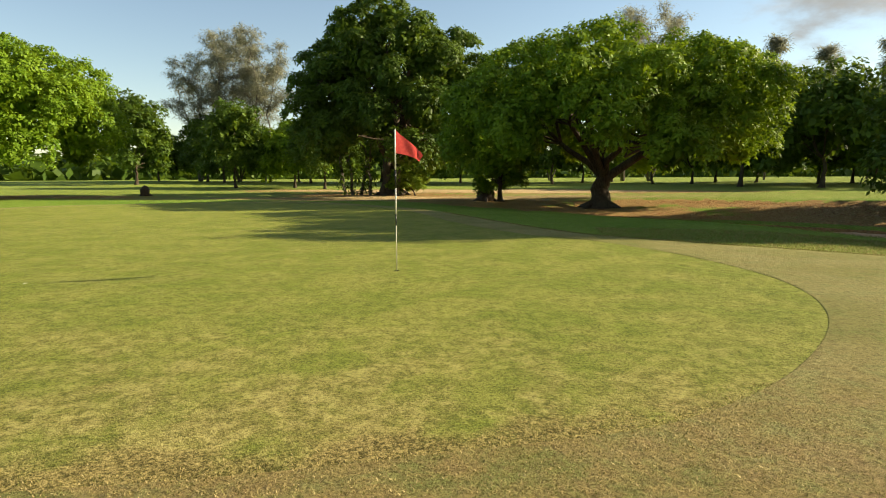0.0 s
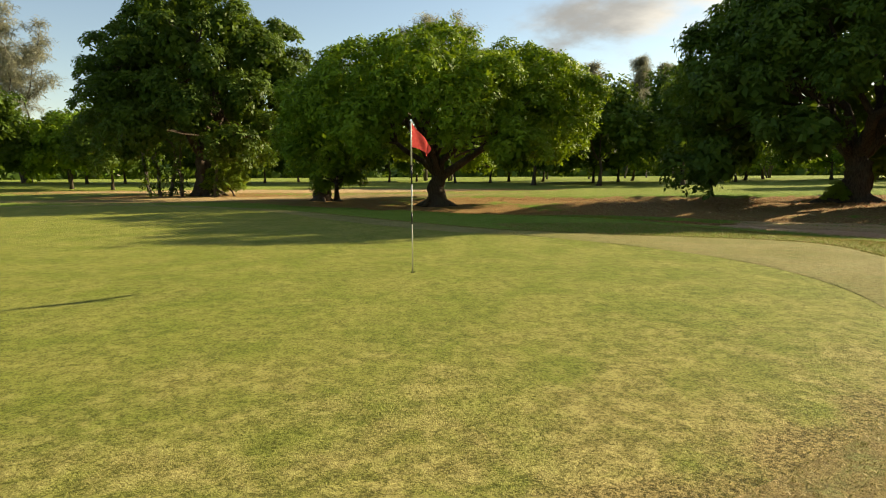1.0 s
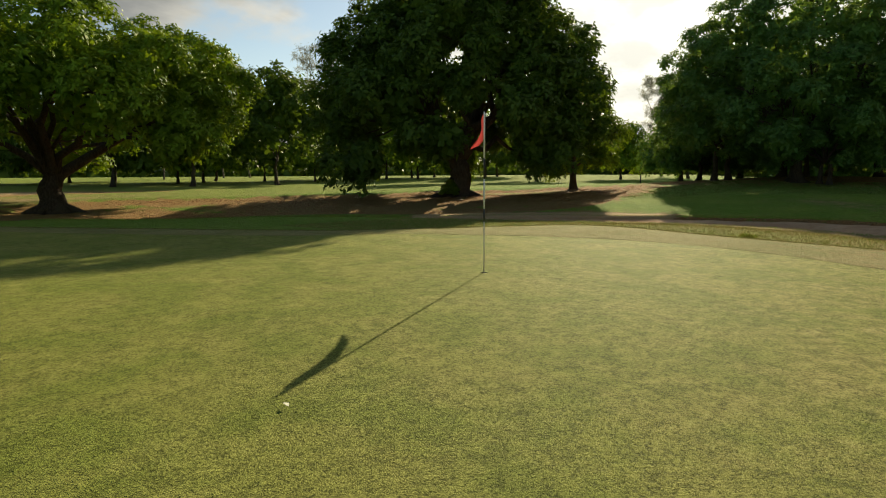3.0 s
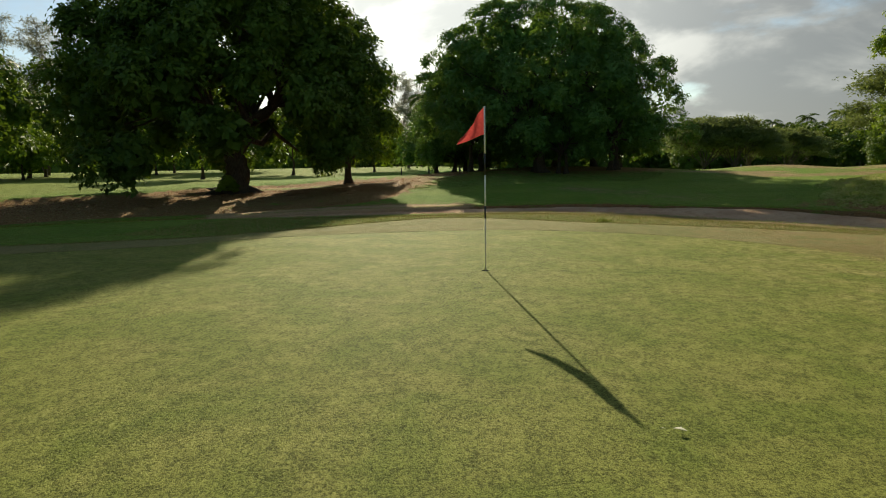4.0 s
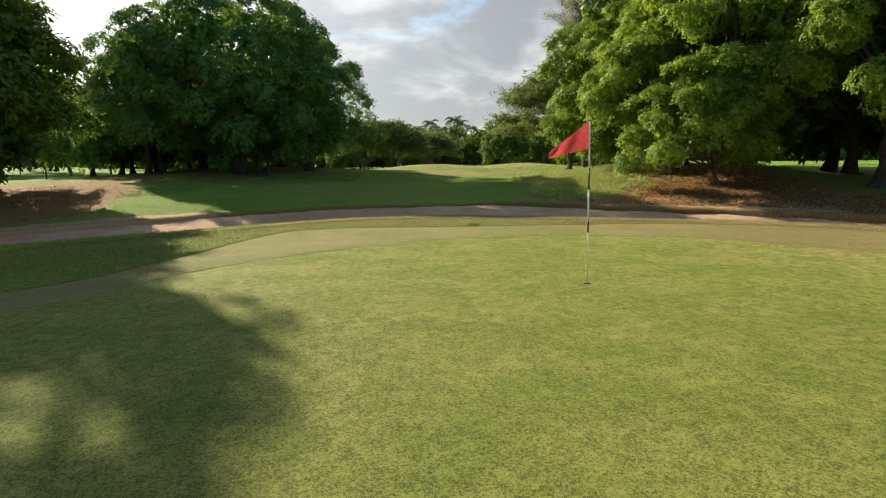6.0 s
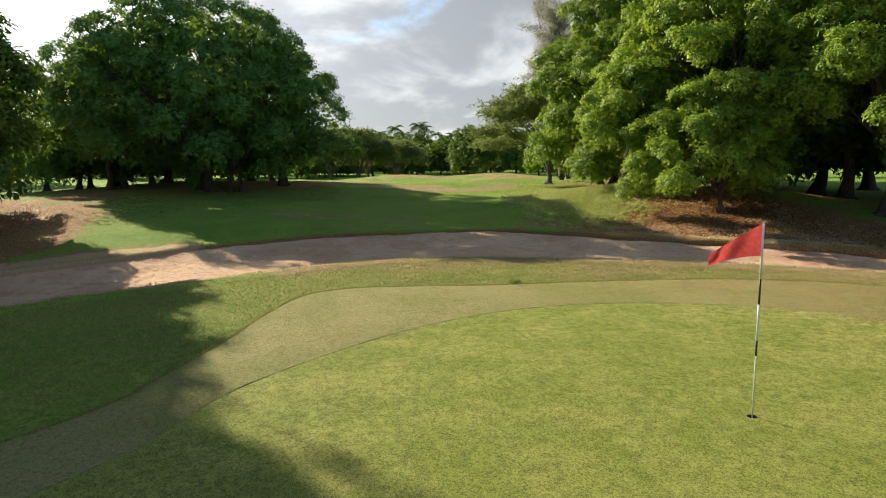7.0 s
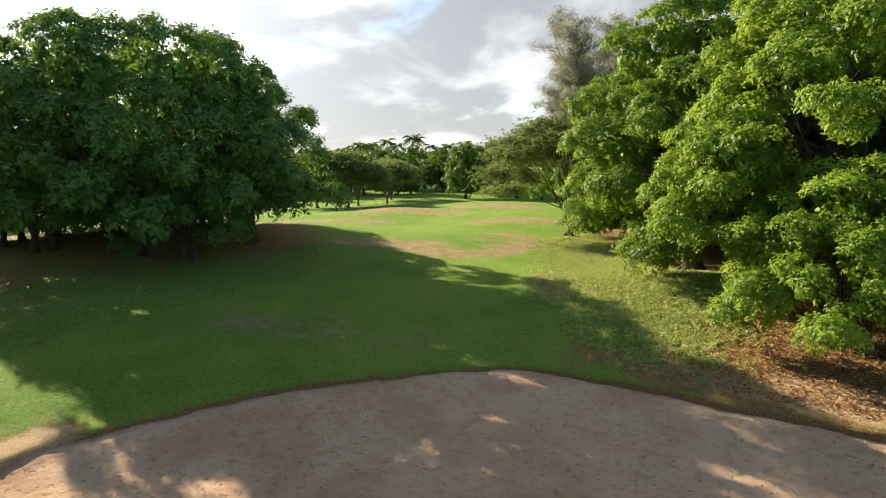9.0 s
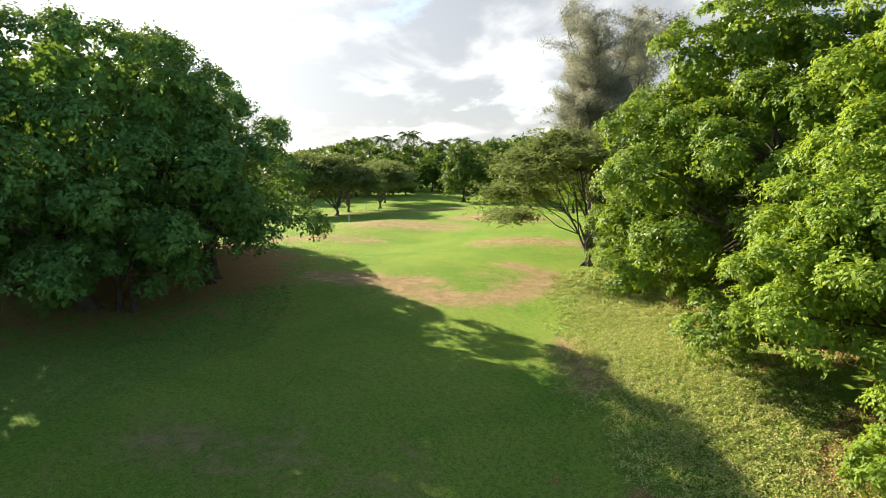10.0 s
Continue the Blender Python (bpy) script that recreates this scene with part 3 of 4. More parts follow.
def crown_mesh(name, seed, mat, rx, ry, low, top, lobes, puff, count, length, width, per=6, flat=0.0, gaps=0.0, droop=0.12, ragged=0.10, heart=1.7, core=0.26, tier=0.0):
    """Billows upon billows: lobes carry puffs, puffs carry rosettes of leaves on their outer sides."""
    rnd = np.random.RandomState(seed)
    p, r = crown_lobes(rnd, rx, ry, low, top, lobes, flat)
    centre = np.array([0, 0, low + 0.3 * (top - low)])
    outward = p - centre
    outward /= np.maximum(np.linalg.norm(outward, axis=1), 1e-6)[:, None]
    # puffs over the lobes
    n = np.maximum((3.4 * (r / puff) ** 2).astype(int), 5)
    own = np.repeat(np.arange(lobes), n)
    d = rnd.standard_normal((len(own), 3))
    d = d / np.linalg.norm(d, axis=1)[:, None] + 0.75 * outward[own] + [0, 0, 0.15 + tier]
    d /= np.linalg.norm(d, axis=1)[:, None]
    pc = p[own] + d * (r[own] * rnd.uniform(0.72, 1.08, len(own)))[:, None] * [1, 1, 0.82 - 0.2 * tier]
    pr = puff * rnd.uniform(0.55, 1.3, len(own))
    deep = (np.linalg.norm((pc[:, None] - p[None]) / r[None, :, None], axis=2) < 0.72).sum(1) > 0
    keep = ~deep & (rnd.uniform(0, 1, len(own)) > gaps) & (pc[:, 2] > low * 0.85)
    pc, pr, pd = pc[keep], pr[keep], d[keep]
    # rosettes over the puffs
    rosettes = count // per
    w = pr**2
    pick = rnd.choice(len(pc), int(rosettes * (1 - core)), p=w / w.sum())
    d = rnd.standard_normal((len(pick), 3))
    d = d / np.linalg.norm(d, axis=1)[:, None] + 0.5 * pd[pick] + [0, 0, 0.55]
    d /= np.linalg.norm(d, axis=1)[:, None]
    c = pc[pick] + d * (pr[pick] * (rnd.uniform(0.7, 1.0, len(pick)) + ragged * np.abs(rnd.standard_normal(len(pick)))))[:, None] * [1, 1, 0.8]
    v1, q1 = leaves(rnd, c, d + [0, 0, 0.35], length, width, per, droop)
    pick = rnd.choice(lobes, rosettes - len(pick))
    d = rnd.standard_normal((len(pick), 3))
    d /= np.linalg.norm(d, axis=1)[:, None]
    v2, q2 = leaves(rnd, p[pick] - outward[pick] * 0.25 * r[pick][:, None] + d * r[pick][:, None] * 0.55, d, length * heart, width * heart * 1.35, per, droop)
    me = mesh_np(name, np.concatenate([v1, v2]), np.concatenate([q1, q2 + len(v1)]), mat, shade=False)
    return me, np.concatenate([p, pc[::9]]), r


def trunk_mesh(name, seed, mat, ends, fork, girth, lean=(0, 0), limbs=9, twigs=26, stems=1, spread=0.4):
    """A flared, forking trunk whose limbs run up into the billows at ends."""
    rnd = np.random.RandomState(seed)
    paths = []
    f = np.array([lean[0], lean[1], fork])
    for s in range(stems):
        a = 6.28 * s / max(stems, 1) + rnd.uniform(0, 1)
        foot = np.array([math.cos(a), math.sin(a), 0]) * (spread if stems > 1 else 0)
        k = 1.0 / stems**0.5
        body = bend(rnd, foot - [0, 0, 0.25], f + foot * 0.9, girth * k * 1.15, girth * k * 0.72, 9, 0.05)
        body[:3, 3] *= (1.9, 1.35, 1.08)
        body[:, :2] += (rnd.standard_normal((9, 2)) * 0.05 * girth)
        paths.append(body)
        for _ in range(5):
            b = rnd.uniform(0, 6.28)
            root = foot + np.array([math.cos(b), math.sin(b), 0]) * girth * k * 2.8
            paths.append(np.hstack([np.linspace(foot + [0, 0, 0.45 * girth + 0.2], root - [0, 0, 0.15], 4), np.array([[0.42], [0.38], [0.26], [0.10]]) * girth * k]))
    order = rnd.permutation(len(ends))
    mains = []
    for i in order[:limbs]:
        e = ends[i] * [0.72, 0.72, 0.86]
        path = bend(rnd, f + rnd.standard_normal(3) * 0.12 * girth - [0, 0, 0.2], e, girth * rnd.uniform(0.34, 0.5), girth * 0.09, 8, 0.09)
        mains.append(path)
        paths.append(path)
    for i in order[limbs:limbs + twigs]:
        m = mains[np.argmin([np.linalg.norm(q[-1, :3] - ends[i]) for q in mains])]
        s = m[rnd.randint(2, 6)]
        paths.append(bend(rnd, s[:3], ends[i], s[3] * 0.6, 0.02, 6, 0.1))
    v, q = tube(paths, 8)
    return mesh_np(name, v, q, mat)


def tree(x, y, label, category, trunk_me, crown_me, turn=0.0, scale=1.0, name="tree", group=""):
    z = float(turf_height(np.array([x]), np.array([y]))[0]) - 0.02
    ob = base(name, pose(x, y, z, 0, 0, turn) @ Matrix.Scale(scale, 4), label, category, group)
    part("trunk", trunk_me, ob)
    part("crown", crown_me, ob)
    return ob


def make_tree(seed, leaf, bark, rx, ry, low, top, puffs, size, count, length, width, fork, girth, **more):
    keys = ("per", "flat", "gaps", "droop", "ragged", "heart", "core", "tier")
    lean_out = np.array(more.pop("lean_out", (0, 0, 0)), float)
    crown, p, _ = crown_mesh("crown", seed, leaf, rx, ry, low, top, puffs, size, count, length, width, **{k: more[k] for k in keys if k in more})
    if lean_out.any():
        crown.transform(Matrix.Translation(lean_out))
    trunk = trunk_mesh("trunk", seed + 1, bark, p + lean_out, fork, girth, **{k: more[k] for k in more if k not in keys})
    return trunk, crown


MANGO = "broad mango tree with a low domed bright green crown"
MANGO_ME = make_tree(11, LEAF_MANGO, BARK, 10.6, 10.2, 1.8, 10.8, 46, 0.60, 105000, 0.25, 0.12, 2.0, 0.62, flat=0.55, gaps=0.12, tier=0.35, core=0.26, lean=(0.2, 0.3))
tree(5.5, 41.6, MANGO, "mango tree", *MANGO_ME)
FIG_ME = make_tree(21, LEAF_DARK, BARK, 9.2, 8.8, 1.8, 16.4, 48, 0.75, 78000, 0.32, 0.16, 3.2, 0.75, gaps=0.2, tier=0.5, core=0.34, stems=2, limbs=14, twigs=50)
tree(-11.3, 54.6, "tall dark green fig tree with vines hanging to the ground", "fig tree", *FIG_ME)
BIG_ME = make_tree(31, LEAF_DARK, BARK, 10.6, 10.6, 0.9, 15.8, 56, 0.8, 90000, 0.34, 0.17, 2.6, 0.85, flat=0.35, gaps=0.0, core=0.36, heart=1.9, limbs=14, twigs=60, lean_out=(0.3, -0.1, 0))
tree(28.5, 32.3, "tall round dark green tree with a stout trunk on red soil", "tree", *BIG_ME)
SMALL_ME = make_tree(41, LEAF_MANGO, BARK, 4.0, 4.0, 0.9, 10.2, 22, 0.7, 22000, 0.30, 0.12, 2.2, 0.3)
tree(41.5, 29.4, "small upright green tree on the soil bank", "tree", *SMALL_ME)
# the grove on the knoll
GROVE = "spreading green tree of a dense grove on the knoll"
KNOLL_ME = make_tree(46, LEAF_GROVE, BARK, 10.2, 10.0, 1.6, 15.0, 60, 0.62, 110000, 0.25, 0.125, 3.4, 0.5, gaps=0.22, tier=0.5, ragged=0.24, core=0.24, stems=2, spread=0.8, limbs=18, twigs=70, flat=1.0)
tree(48.8, 14.0, GROVE, "tree", *KNOLL_ME, 0, 1.0, group="grove on the knoll")
GROVE_ME = make_tree(51, LEAF_GROVE, BARK, 7.2, 7.0, 0.9, 13.0, 40, 0.58, 50000, 0.25, 0.125, 3.0, 0.36, gaps=0.5, tier=0.5, ragged=0.26, core=0.10, stems=2, spread=0.7, flat=0.4)
for x, y, turn, s in ((54.5, 20.8, 80, 0.90), (47.0, 11.6, 200, 0.6), (57.5, 14.5, 10, 0.8)):
    tree(x, y, GROVE, "tree", *GROVE_ME, turn, s, group="grove on the knoll")
THIN_ME = make_tree(53, LEAF_GROVE, BARK, 7.2, 7.0, 0.9, 13.0, 34, 0.6, 30000, 0.25, 0.125, 3.0, 0.36, gaps=0.6, ragged=0.3, core=0.04, stems=2, spread=0.7, flat=0.4, limbs=14, twigs=60)
tree(52.4, 7.2, "spreading green tree of thin foliage in the grove", "tree", *THIN_ME, 300, 0.96, group="grove on the knoll")
# low dense trees added behind the grove to shade the soil beneath it
SHADE_THICKET_ME = make_tree(56, LEAF_GROVE, BARK, 6.2, 6.0, 0.7, 10.0, 26, 0.9, 12000, 0.44, 0.22, 2.6, 0.3, gaps=0.05, limbs=8, twigs=14)
for x, y, turn, s in ((62, 17.0, 40, 1.05), (64.5, 24.0, 150, 0.75), (62, 9.0, 220, 1.0), (67, 22, 0, 0.9), (70.5, 14, 70, 1.0), (66, 28, 140, 0.75), (69, 6, 210, 0.85), (75, 19, 280, 1.0), (60.5, 24.5, 30, 0.7)):
    tree(x, y, GROVE, "tree", *SHADE_THICKET_ME, turn, s, group="grove on the knoll")
# the wood beside the fairway
WOOD_A = make_tree(61, LEAF_FRESH, BARK, 6.7, 6.5, 2.2, 14.6, 38, 0.5, 130000, 0.165, 0.078, 3.0, 0.4, gaps=0.22, tier=0.3, ragged=0.16, heart=1.6, droop=0.06)
WOOD_B = make_tree(71, LEAF_WOOD, BARK, 7.1, 6.9, 0.5, 14.4, 48, 0.5, 135000, 0.18, 0.088, 3.2, 0.42, gaps=0.28, tier=0.3, ragged=0.2, heart=1.6, droop=0.06)
WOOD_L = "bright green broadleaf tree of the dense wood beside the fairway"
WOOD_C = make_tree(76, LEAF_DEEP, BARK, 6.2, 6.0, 0.9, 14.0, 30, 0.95, 13000, 0.46, 0.23, 3.4, 0.36, gaps=0.05, limbs=8, twigs=16)
for me, x, y, turn, s in ((WOOD_A, 20.0, -11.9, 0, 1.0), (WOOD_B, 28.8, -12.8, 0, 0.96), (WOOD_B, 36.8, -17.2, 150, 0.8), (WOOD_A, 12.4, -13.8, 120, 0.92), (WOOD_C, 42.5, -20.5, 130, 0.7), (WOOD_C, 22.5, -22.5, 200, 1.0),
                          (WOOD_C, 33.5, -27.5, 60, 1.0), (WOOD_C, 4.0, -20.5, 210, 1.0), (WOOD_C, 14.0, -28.0, 10, 1.0), (WOOD_C, 26.0, -33.0, 310, 1.05), (WOOD_C, 42.0, -29.0, 110, 0.85),
                          (WOOD_C, 17.5, -18.0, 140, 0.8), (WOOD_C, 26.5, -19.5, 250, 0.85), (WOOD_C, 31.5, -21.0, 330, 0.75), (WOOD_C, 18.5, -24.0, 75, 0.8), (WOOD_C, 9.0, -24.0, 15, 0.85), (WOOD_C, 37.5, -24.0, 190, 0.8)):
    tree(x, y, WOOD_L, "tree", *me, turn, s, group="wood beside the fairway")
BUSH_ME = make_tree(81, LEAF_FRESH, BARK, 3.6, 3.4, 0.5, 6.3, 26, 0.36, 50000, 0.15, 0.065, 1.0, 0.12, ragged=0.22, gaps=0.2, heart=1.4, droop=0.08, tier=0.4, lean_out=(0.2, 1.5, -0.2), lean=(0, 0.4))
tree(16.8, -8.6, "young bright green tree with low hanging leaves", "young tree", *BUSH_ME, 0, 1.0)
SAPLING_ME = make_tree(86, LEAF_FRESH, BARK, 3.0, 2.9, 1.5, 6.9, 22, 0.36, 38000, 0.15, 0.065, 1.4, 0.12, ragged=0.22, gaps=0.2, heart=1.4, droop=0.08, tier=0.4, lean_out=(0.4, 3.4, 0.2), lean=(0.1, 0.7))
tree(21.4, -10.4, "slender young bright green tree leaning out of the wood", "young tree", *SAPLING_ME, 0, 1.0)
tree(27.0, 31.4, "low leafy sprouts at the foot of the trunk", "shrub", *BUSH_ME, 20, 0.2, name="shrub")
tree(-9.0, 53.6, "leafy climber bush against the fig trunk", "shrub", *BUSH_ME, 70, 0.5, name="shrub")
# trees across the course
tree(-41.2, 40.5, "broad mango tree with a domed crown beside the green", "mango tree", *MANGO_ME, 140, 1.12)
tree(-1.0, 42.9, "small leaning tree under the mango", "tree", *SMALL_ME, 60, 0.55)
FAR_ME = [make_tree(91 + 3 * i, leaf, BARK, rx, rx * 0.95, low, top, 20, 1.1, 6000, 0.58, 0.32, 3.0, 0.2, per=5, flat=0.2, limbs=6, twigs=6)
          for i, (leaf, rx, low, top) in enumerate(((LEAF_DARK, 6.5, 1.9, 12.0), (LEAF_MANGO, 6.0, 1.5, 11.0), (LEAF_DARK, 5.4, 2.0, 14.0)))]
rnd = random.Random(7)
FAR_L = "distant dark green tree of the tree line along the course"
for k in range(34):                                     # the line beyond the northern fairway
    x = -66 + 5.0 * k
    y = 104 + 5 * math.sin(k * 1.7) - 0.30 * max(0, x - 10)
    tree(x, y, FAR_L, "tree", *FAR_ME[k % 3], rnd.uniform(0, 360), rnd.uniform(0.72, 1.0), group="northern tree line")
for x, y, s in ((-58, 86, 0.95), (-38, 78, 0.8), (-31, 81, 0.82), (-25, 76, 0.75), (34, 78, 1.2), (44, 74, 1.1), (27, 84, 1.2), (64, 60, 0.95), (78, 54, 0.9), (92, 46, 0.85), (102, 38, 0.95)):
    tree(x, y, FAR_L, "tree", *FAR_ME[int(s * 100) % 3], x * 7 % 360, s, group="northern tree line")
CLOSING_ME = make_tree(99, LEAF_DARK, BARK, 6.2, 6.0, 0.5, 12.5, 16, 1.3, 1500, 1.1, 0.65, 3.0, 0.2, per=5, flat=0.2, limbs=4, twigs=4)
for k in range(40):                                     # the wood that closes the far end
    x, y = 165 + 50 * rnd.random(), 85 - 5.6 * k + 6 * rnd.random()
    tree(x, y, "distant tree of the wood closing the fairway", "tree", *CLOSING_ME, rnd.uniform(0, 360), rnd.uniform(0.72, 1.0), group="wood closing the fairway")
for k in range(34):                                     # its near edge, down to the ground
    x, y = 150 + 22 * rnd.random() + 0.2 * abs(k - 17), 30 - 4.2 * k + 4 * rnd.random()
    tree(x, y, "distant tree of the wood closing the fairway", "tree", *CLOSING_ME, rnd.uniform(0, 360), rnd.uniform(0.55, 0.85), group="wood closing the fairway")
for x, y, s in ((125, -45, 0.82), (133, -55, 0.85), (119, -54, 0.75), (141, -62, 0.9), (148.5, -41, 0.36), (152, -30, 0.7), (155, -18, 0.75), (146, -12, 0.7)):
    tree(x, y, "dense dark green tree at the far end of the fairway", "tree", *WOOD_C, x * 17 % 360, s, group="trees along the fairway")
for x, y, s, i in ((112, -56, 0.85, 1), (98, -50, 0.85, 1), (86, -44, 0.8, 1), (75, -40, 0.8, 1), (62, -36, 0.8, 0), (50, -31, 0.8, 0), (44, -36, 0.9, 1),
                   (150, -62, 0.9, 0), (140, -75, 0.9, 2), (118, -72, 1.0, 0), (96, -66, 1.0, 1), (76, -58, 1.0, 0), (58, -52, 1.0, 2)):
    tree(x, y, "round green tree at the edge of the fairway", "tree", *FAR_ME[i], x * 11 % 360, s, group="trees along the fairway")


# ---- other kinds of tree ----
def casuarina_mesh(seed, height, reach, count, stems=3, needle=(0.6, 0.05)):
    """Several thin rising stems with wispy side limbs, hung with grey-green needles."""
    rnd = np.random.RandomState(seed)
    paths, spots = [], []
    for k in range(stems):
        a = 6.28 * k / stems + rnd.uniform(0, 1)
        tip = (reach * 0.55 * math.cos(a), reach * 0.55 * math.sin(a), height * rnd.uniform(0.78, 1.0))
        stem = bend(rnd, (0.2 * math.cos(a), 0.2 * math.sin(a), -0.2), tip, 0.17, 0.02, 14, 0.05)
        paths.append(stem)
        limbs = {1: 46, 8: 22}.get(stems, 24)
        for _ in range(limbs):
            h = rnd.uniform(0.28, 1.0)
            s = np.array([np.interp(h, np.linspace(0, 1, 14), stem[:, i]) for i in range(4)])
            b = rnd.uniform(0, 6.28)
            span = reach * (1.04 - h) ** 0.45 * rnd.uniform(0.25, 0.8)
            e = s[:3] + [span * math.cos(b), span * math.sin(b), span * rnd.uniform(0.1, 0.8)]
            limb = bend(rnd, s[:3], e, 0.045, 0.008, 7, 0.1)
            paths.append(limb)
            n = int(count / (stems * limbs) * min(span / (0.4 * reach), 1.6)) + 2
            t = rnd.uniform(0.05, 1.05, n)
            at = np.stack([np.interp(t, np.linspace(0, 1, 7), limb[:, i]) for i in range(3)], -1)
            spots.append(at + rnd.standard_normal(at.shape) * [0.24, 0.24, 0.2])
    spots = np.concatenate(spots)
    v, q = leaves(rnd, spots, np.tile([0, 0, 1.0], (len(spots), 1)) + rnd.standard_normal((len(spots), 3)) * 0.4, *needle, 4, 0.3)
    tv, tq = tube(paths, 5)
    return mesh_np("trunk", tv, tq, BARK_GREY), mesh_np("crown", v, q, LEAF_GREY, shade=False)


CAS_ME = [casuarina_mesh(131, 26, 8.0, 4400, 4, (0.85, 0.10)), casuarina_mesh(137, 25, 3.4, 1600, 1, (0.85, 0.10))]
CAS_NEAR = casuarina_mesh(141, 25, 7.4, 20000, 8)
tree(55.0, -24.4, "tall wispy casuarina with grey-green feathery foliage", "casuarina tree", *CAS_NEAR, 40, 0.84, group="casuarinas")
for x, y, turn, s, i in ((-58, 104, 0, 0.92, 0), (-51, 105, 70, 1.04, 0), (-45, 102, 150, 1.0, 0), (20.5, 110, 30, 1.16, 0), (16.5, 113, 90, 1.05, 0), (4, 116, 20, 0.92, 0), (39.0, 111, 220, 1.06, 1), (47.0, 110, 10, 1.02, 1),
                         (54.5, 111, 300, 1.06, 1), (60.0, 112, 40, 1.0, 1), (66, 112, 80, 1.04, 1), (74, 96, 120, 0.95, 0), (112, 46, 0, 0.75, 0), (60, -31, 170, 0.8, 0), (62, -30, 250, 0.72, 0)):
    tree(x, y, "tall thin casuarina with sparse grey-green feathery foliage", "casuarina tree", *CAS_ME[i], turn, s, group="casuarinas")


def acacia_mesh(seed, leaf, rx, top, count, size=(0.32, 0.12)):
    """A flat-topped tree of layered fine leaves on bare spreading limbs."""
    rnd = np.random.RandomState(seed)
    ends = []
    for k in range(80):
        a, d = rnd.uniform(0, 6.28), rnd.uniform(0.1, 1.0) ** 0.6
        ends.append((rx * d * math.cos(a), rx * d * math.sin(a), top * (1 - 0.42 * d**2.2) - rnd.uniform(0, 0.20 * top) * (k % 3 > 0)))
    ends = np.array(ends)
    pick = rnd.randint(0, len(ends), count // 6)
    c = ends[pick] + rnd.standard_normal((len(pick), 3)) * [0.85, 0.85, 0.22]
    v, q = leaves(rnd, c, np.tile([0, 0, 1.0], (len(c), 1)), *size, 6, 0.1)
    return trunk_mesh("trunk", seed + 1, BARK_GREY, ends / [0.9, 0.9, 1], 1.1, 0.24, limbs=10, twigs=36), mesh_np("crown", v, q, leaf, shade=False)


ACACIA_ME = acacia_mesh(151, LEAF_PALE, 6.0, 9.0, 56000)
ACACIA_FAR = acacia_mesh(155, LEAF_PALE, 6.0, 9.0, 16000, (0.52, 0.24))
tree(48.2, -18.4, "flat-topped pale green acacia with bare spreading limbs", "acacia tree", *ACACIA_ME, 0, 1.1, group="acacias")
for x, y, turn, s in ((103, -13.3, 80, 1.0), (117, -24.6, 190, 0.9), (106, -9, 250, 1.05), (131, -30, 20, 0.95), (110, -17, 320, 0.85)):
    tree(x, y, "flat-topped pale green acacia with bare spreading limbs", "acacia tree", *ACACIA_FAR, turn, s, group="acacias")


def palm_mesh(seed, height):
    rnd = np.random.RandomState(seed)
    stem = bend(rnd, (0, 0, -0.2), (0.7, 0.3, height), 0.2, 0.12, 12, 0.02)
    tv, tq = tube([stem], 8)
    vs, top = [], stem[-1, :3]
    for k in range(30):
        a, lift = k * 2.4, rnd.uniform(-0.4, 1.7)
        t = np.linspace(0.06, 1, 26)
        out, up = 2.7 * t, lift * 2.2 * t - 2.9 * t * t
        mid = top + np.stack([out * math.cos(a), out * math.sin(a), up], -1)
        side = np.array([-math.sin(a), math.cos(a), 0])
        for s in (-1, 1):
            blade = 0.85 * np.sin(np.clip(t * 2.9, 0.3, 2.9)) + 0.15
            tip = mid + s * side * blade[:, None] * 0.85 + np.stack([0.45 * math.cos(a) * blade, 0.45 * math.sin(a) * blade, -0.45 * blade], -1)
            w = np.array([math.cos(a), math.sin(a), 0]) * 0.06
            vs.append(np.stack([mid - w, (mid + tip) / 2 - w, tip, (mid + tip) / 2 + w], 1).reshape(-1, 3))
    v = np.concatenate(vs)
    return mesh_np("trunk", tv, tq, BARK_GREY), mesh_np("crown", v, np.arange(len(v)).reshape(-1, 4), LEAF_DARK, shade=False)


PALM_ME = palm_mesh(161, 13.5)
for x, y, turn, s in ((186, -48, 0, 1.05), (190, -58, 60, 1.15), (194, -64, 200, 0.95), (182, -38, 120, 0.95), (188, -74, 300, 1.0), (180, -84, 30, 0.9), (225, -73, 0, 1.2), (229, -66, 100, 1.05), (222, -82, 200, 1.0), (240, -60, 50, 1.1), (236, -90, 300, 1.05), (215, -50, 20, 1.0), (250, -105, 0, 1.1), (228, -98, 160, 1.0), (84, 34, 90, 0.85), (88, 30, 10, 0.8)):
    tree(x, y, "tall coconut palm above the far wood", "palm tree", *PALM_ME, turn, s, name="palm_tree", group="coconut palms")


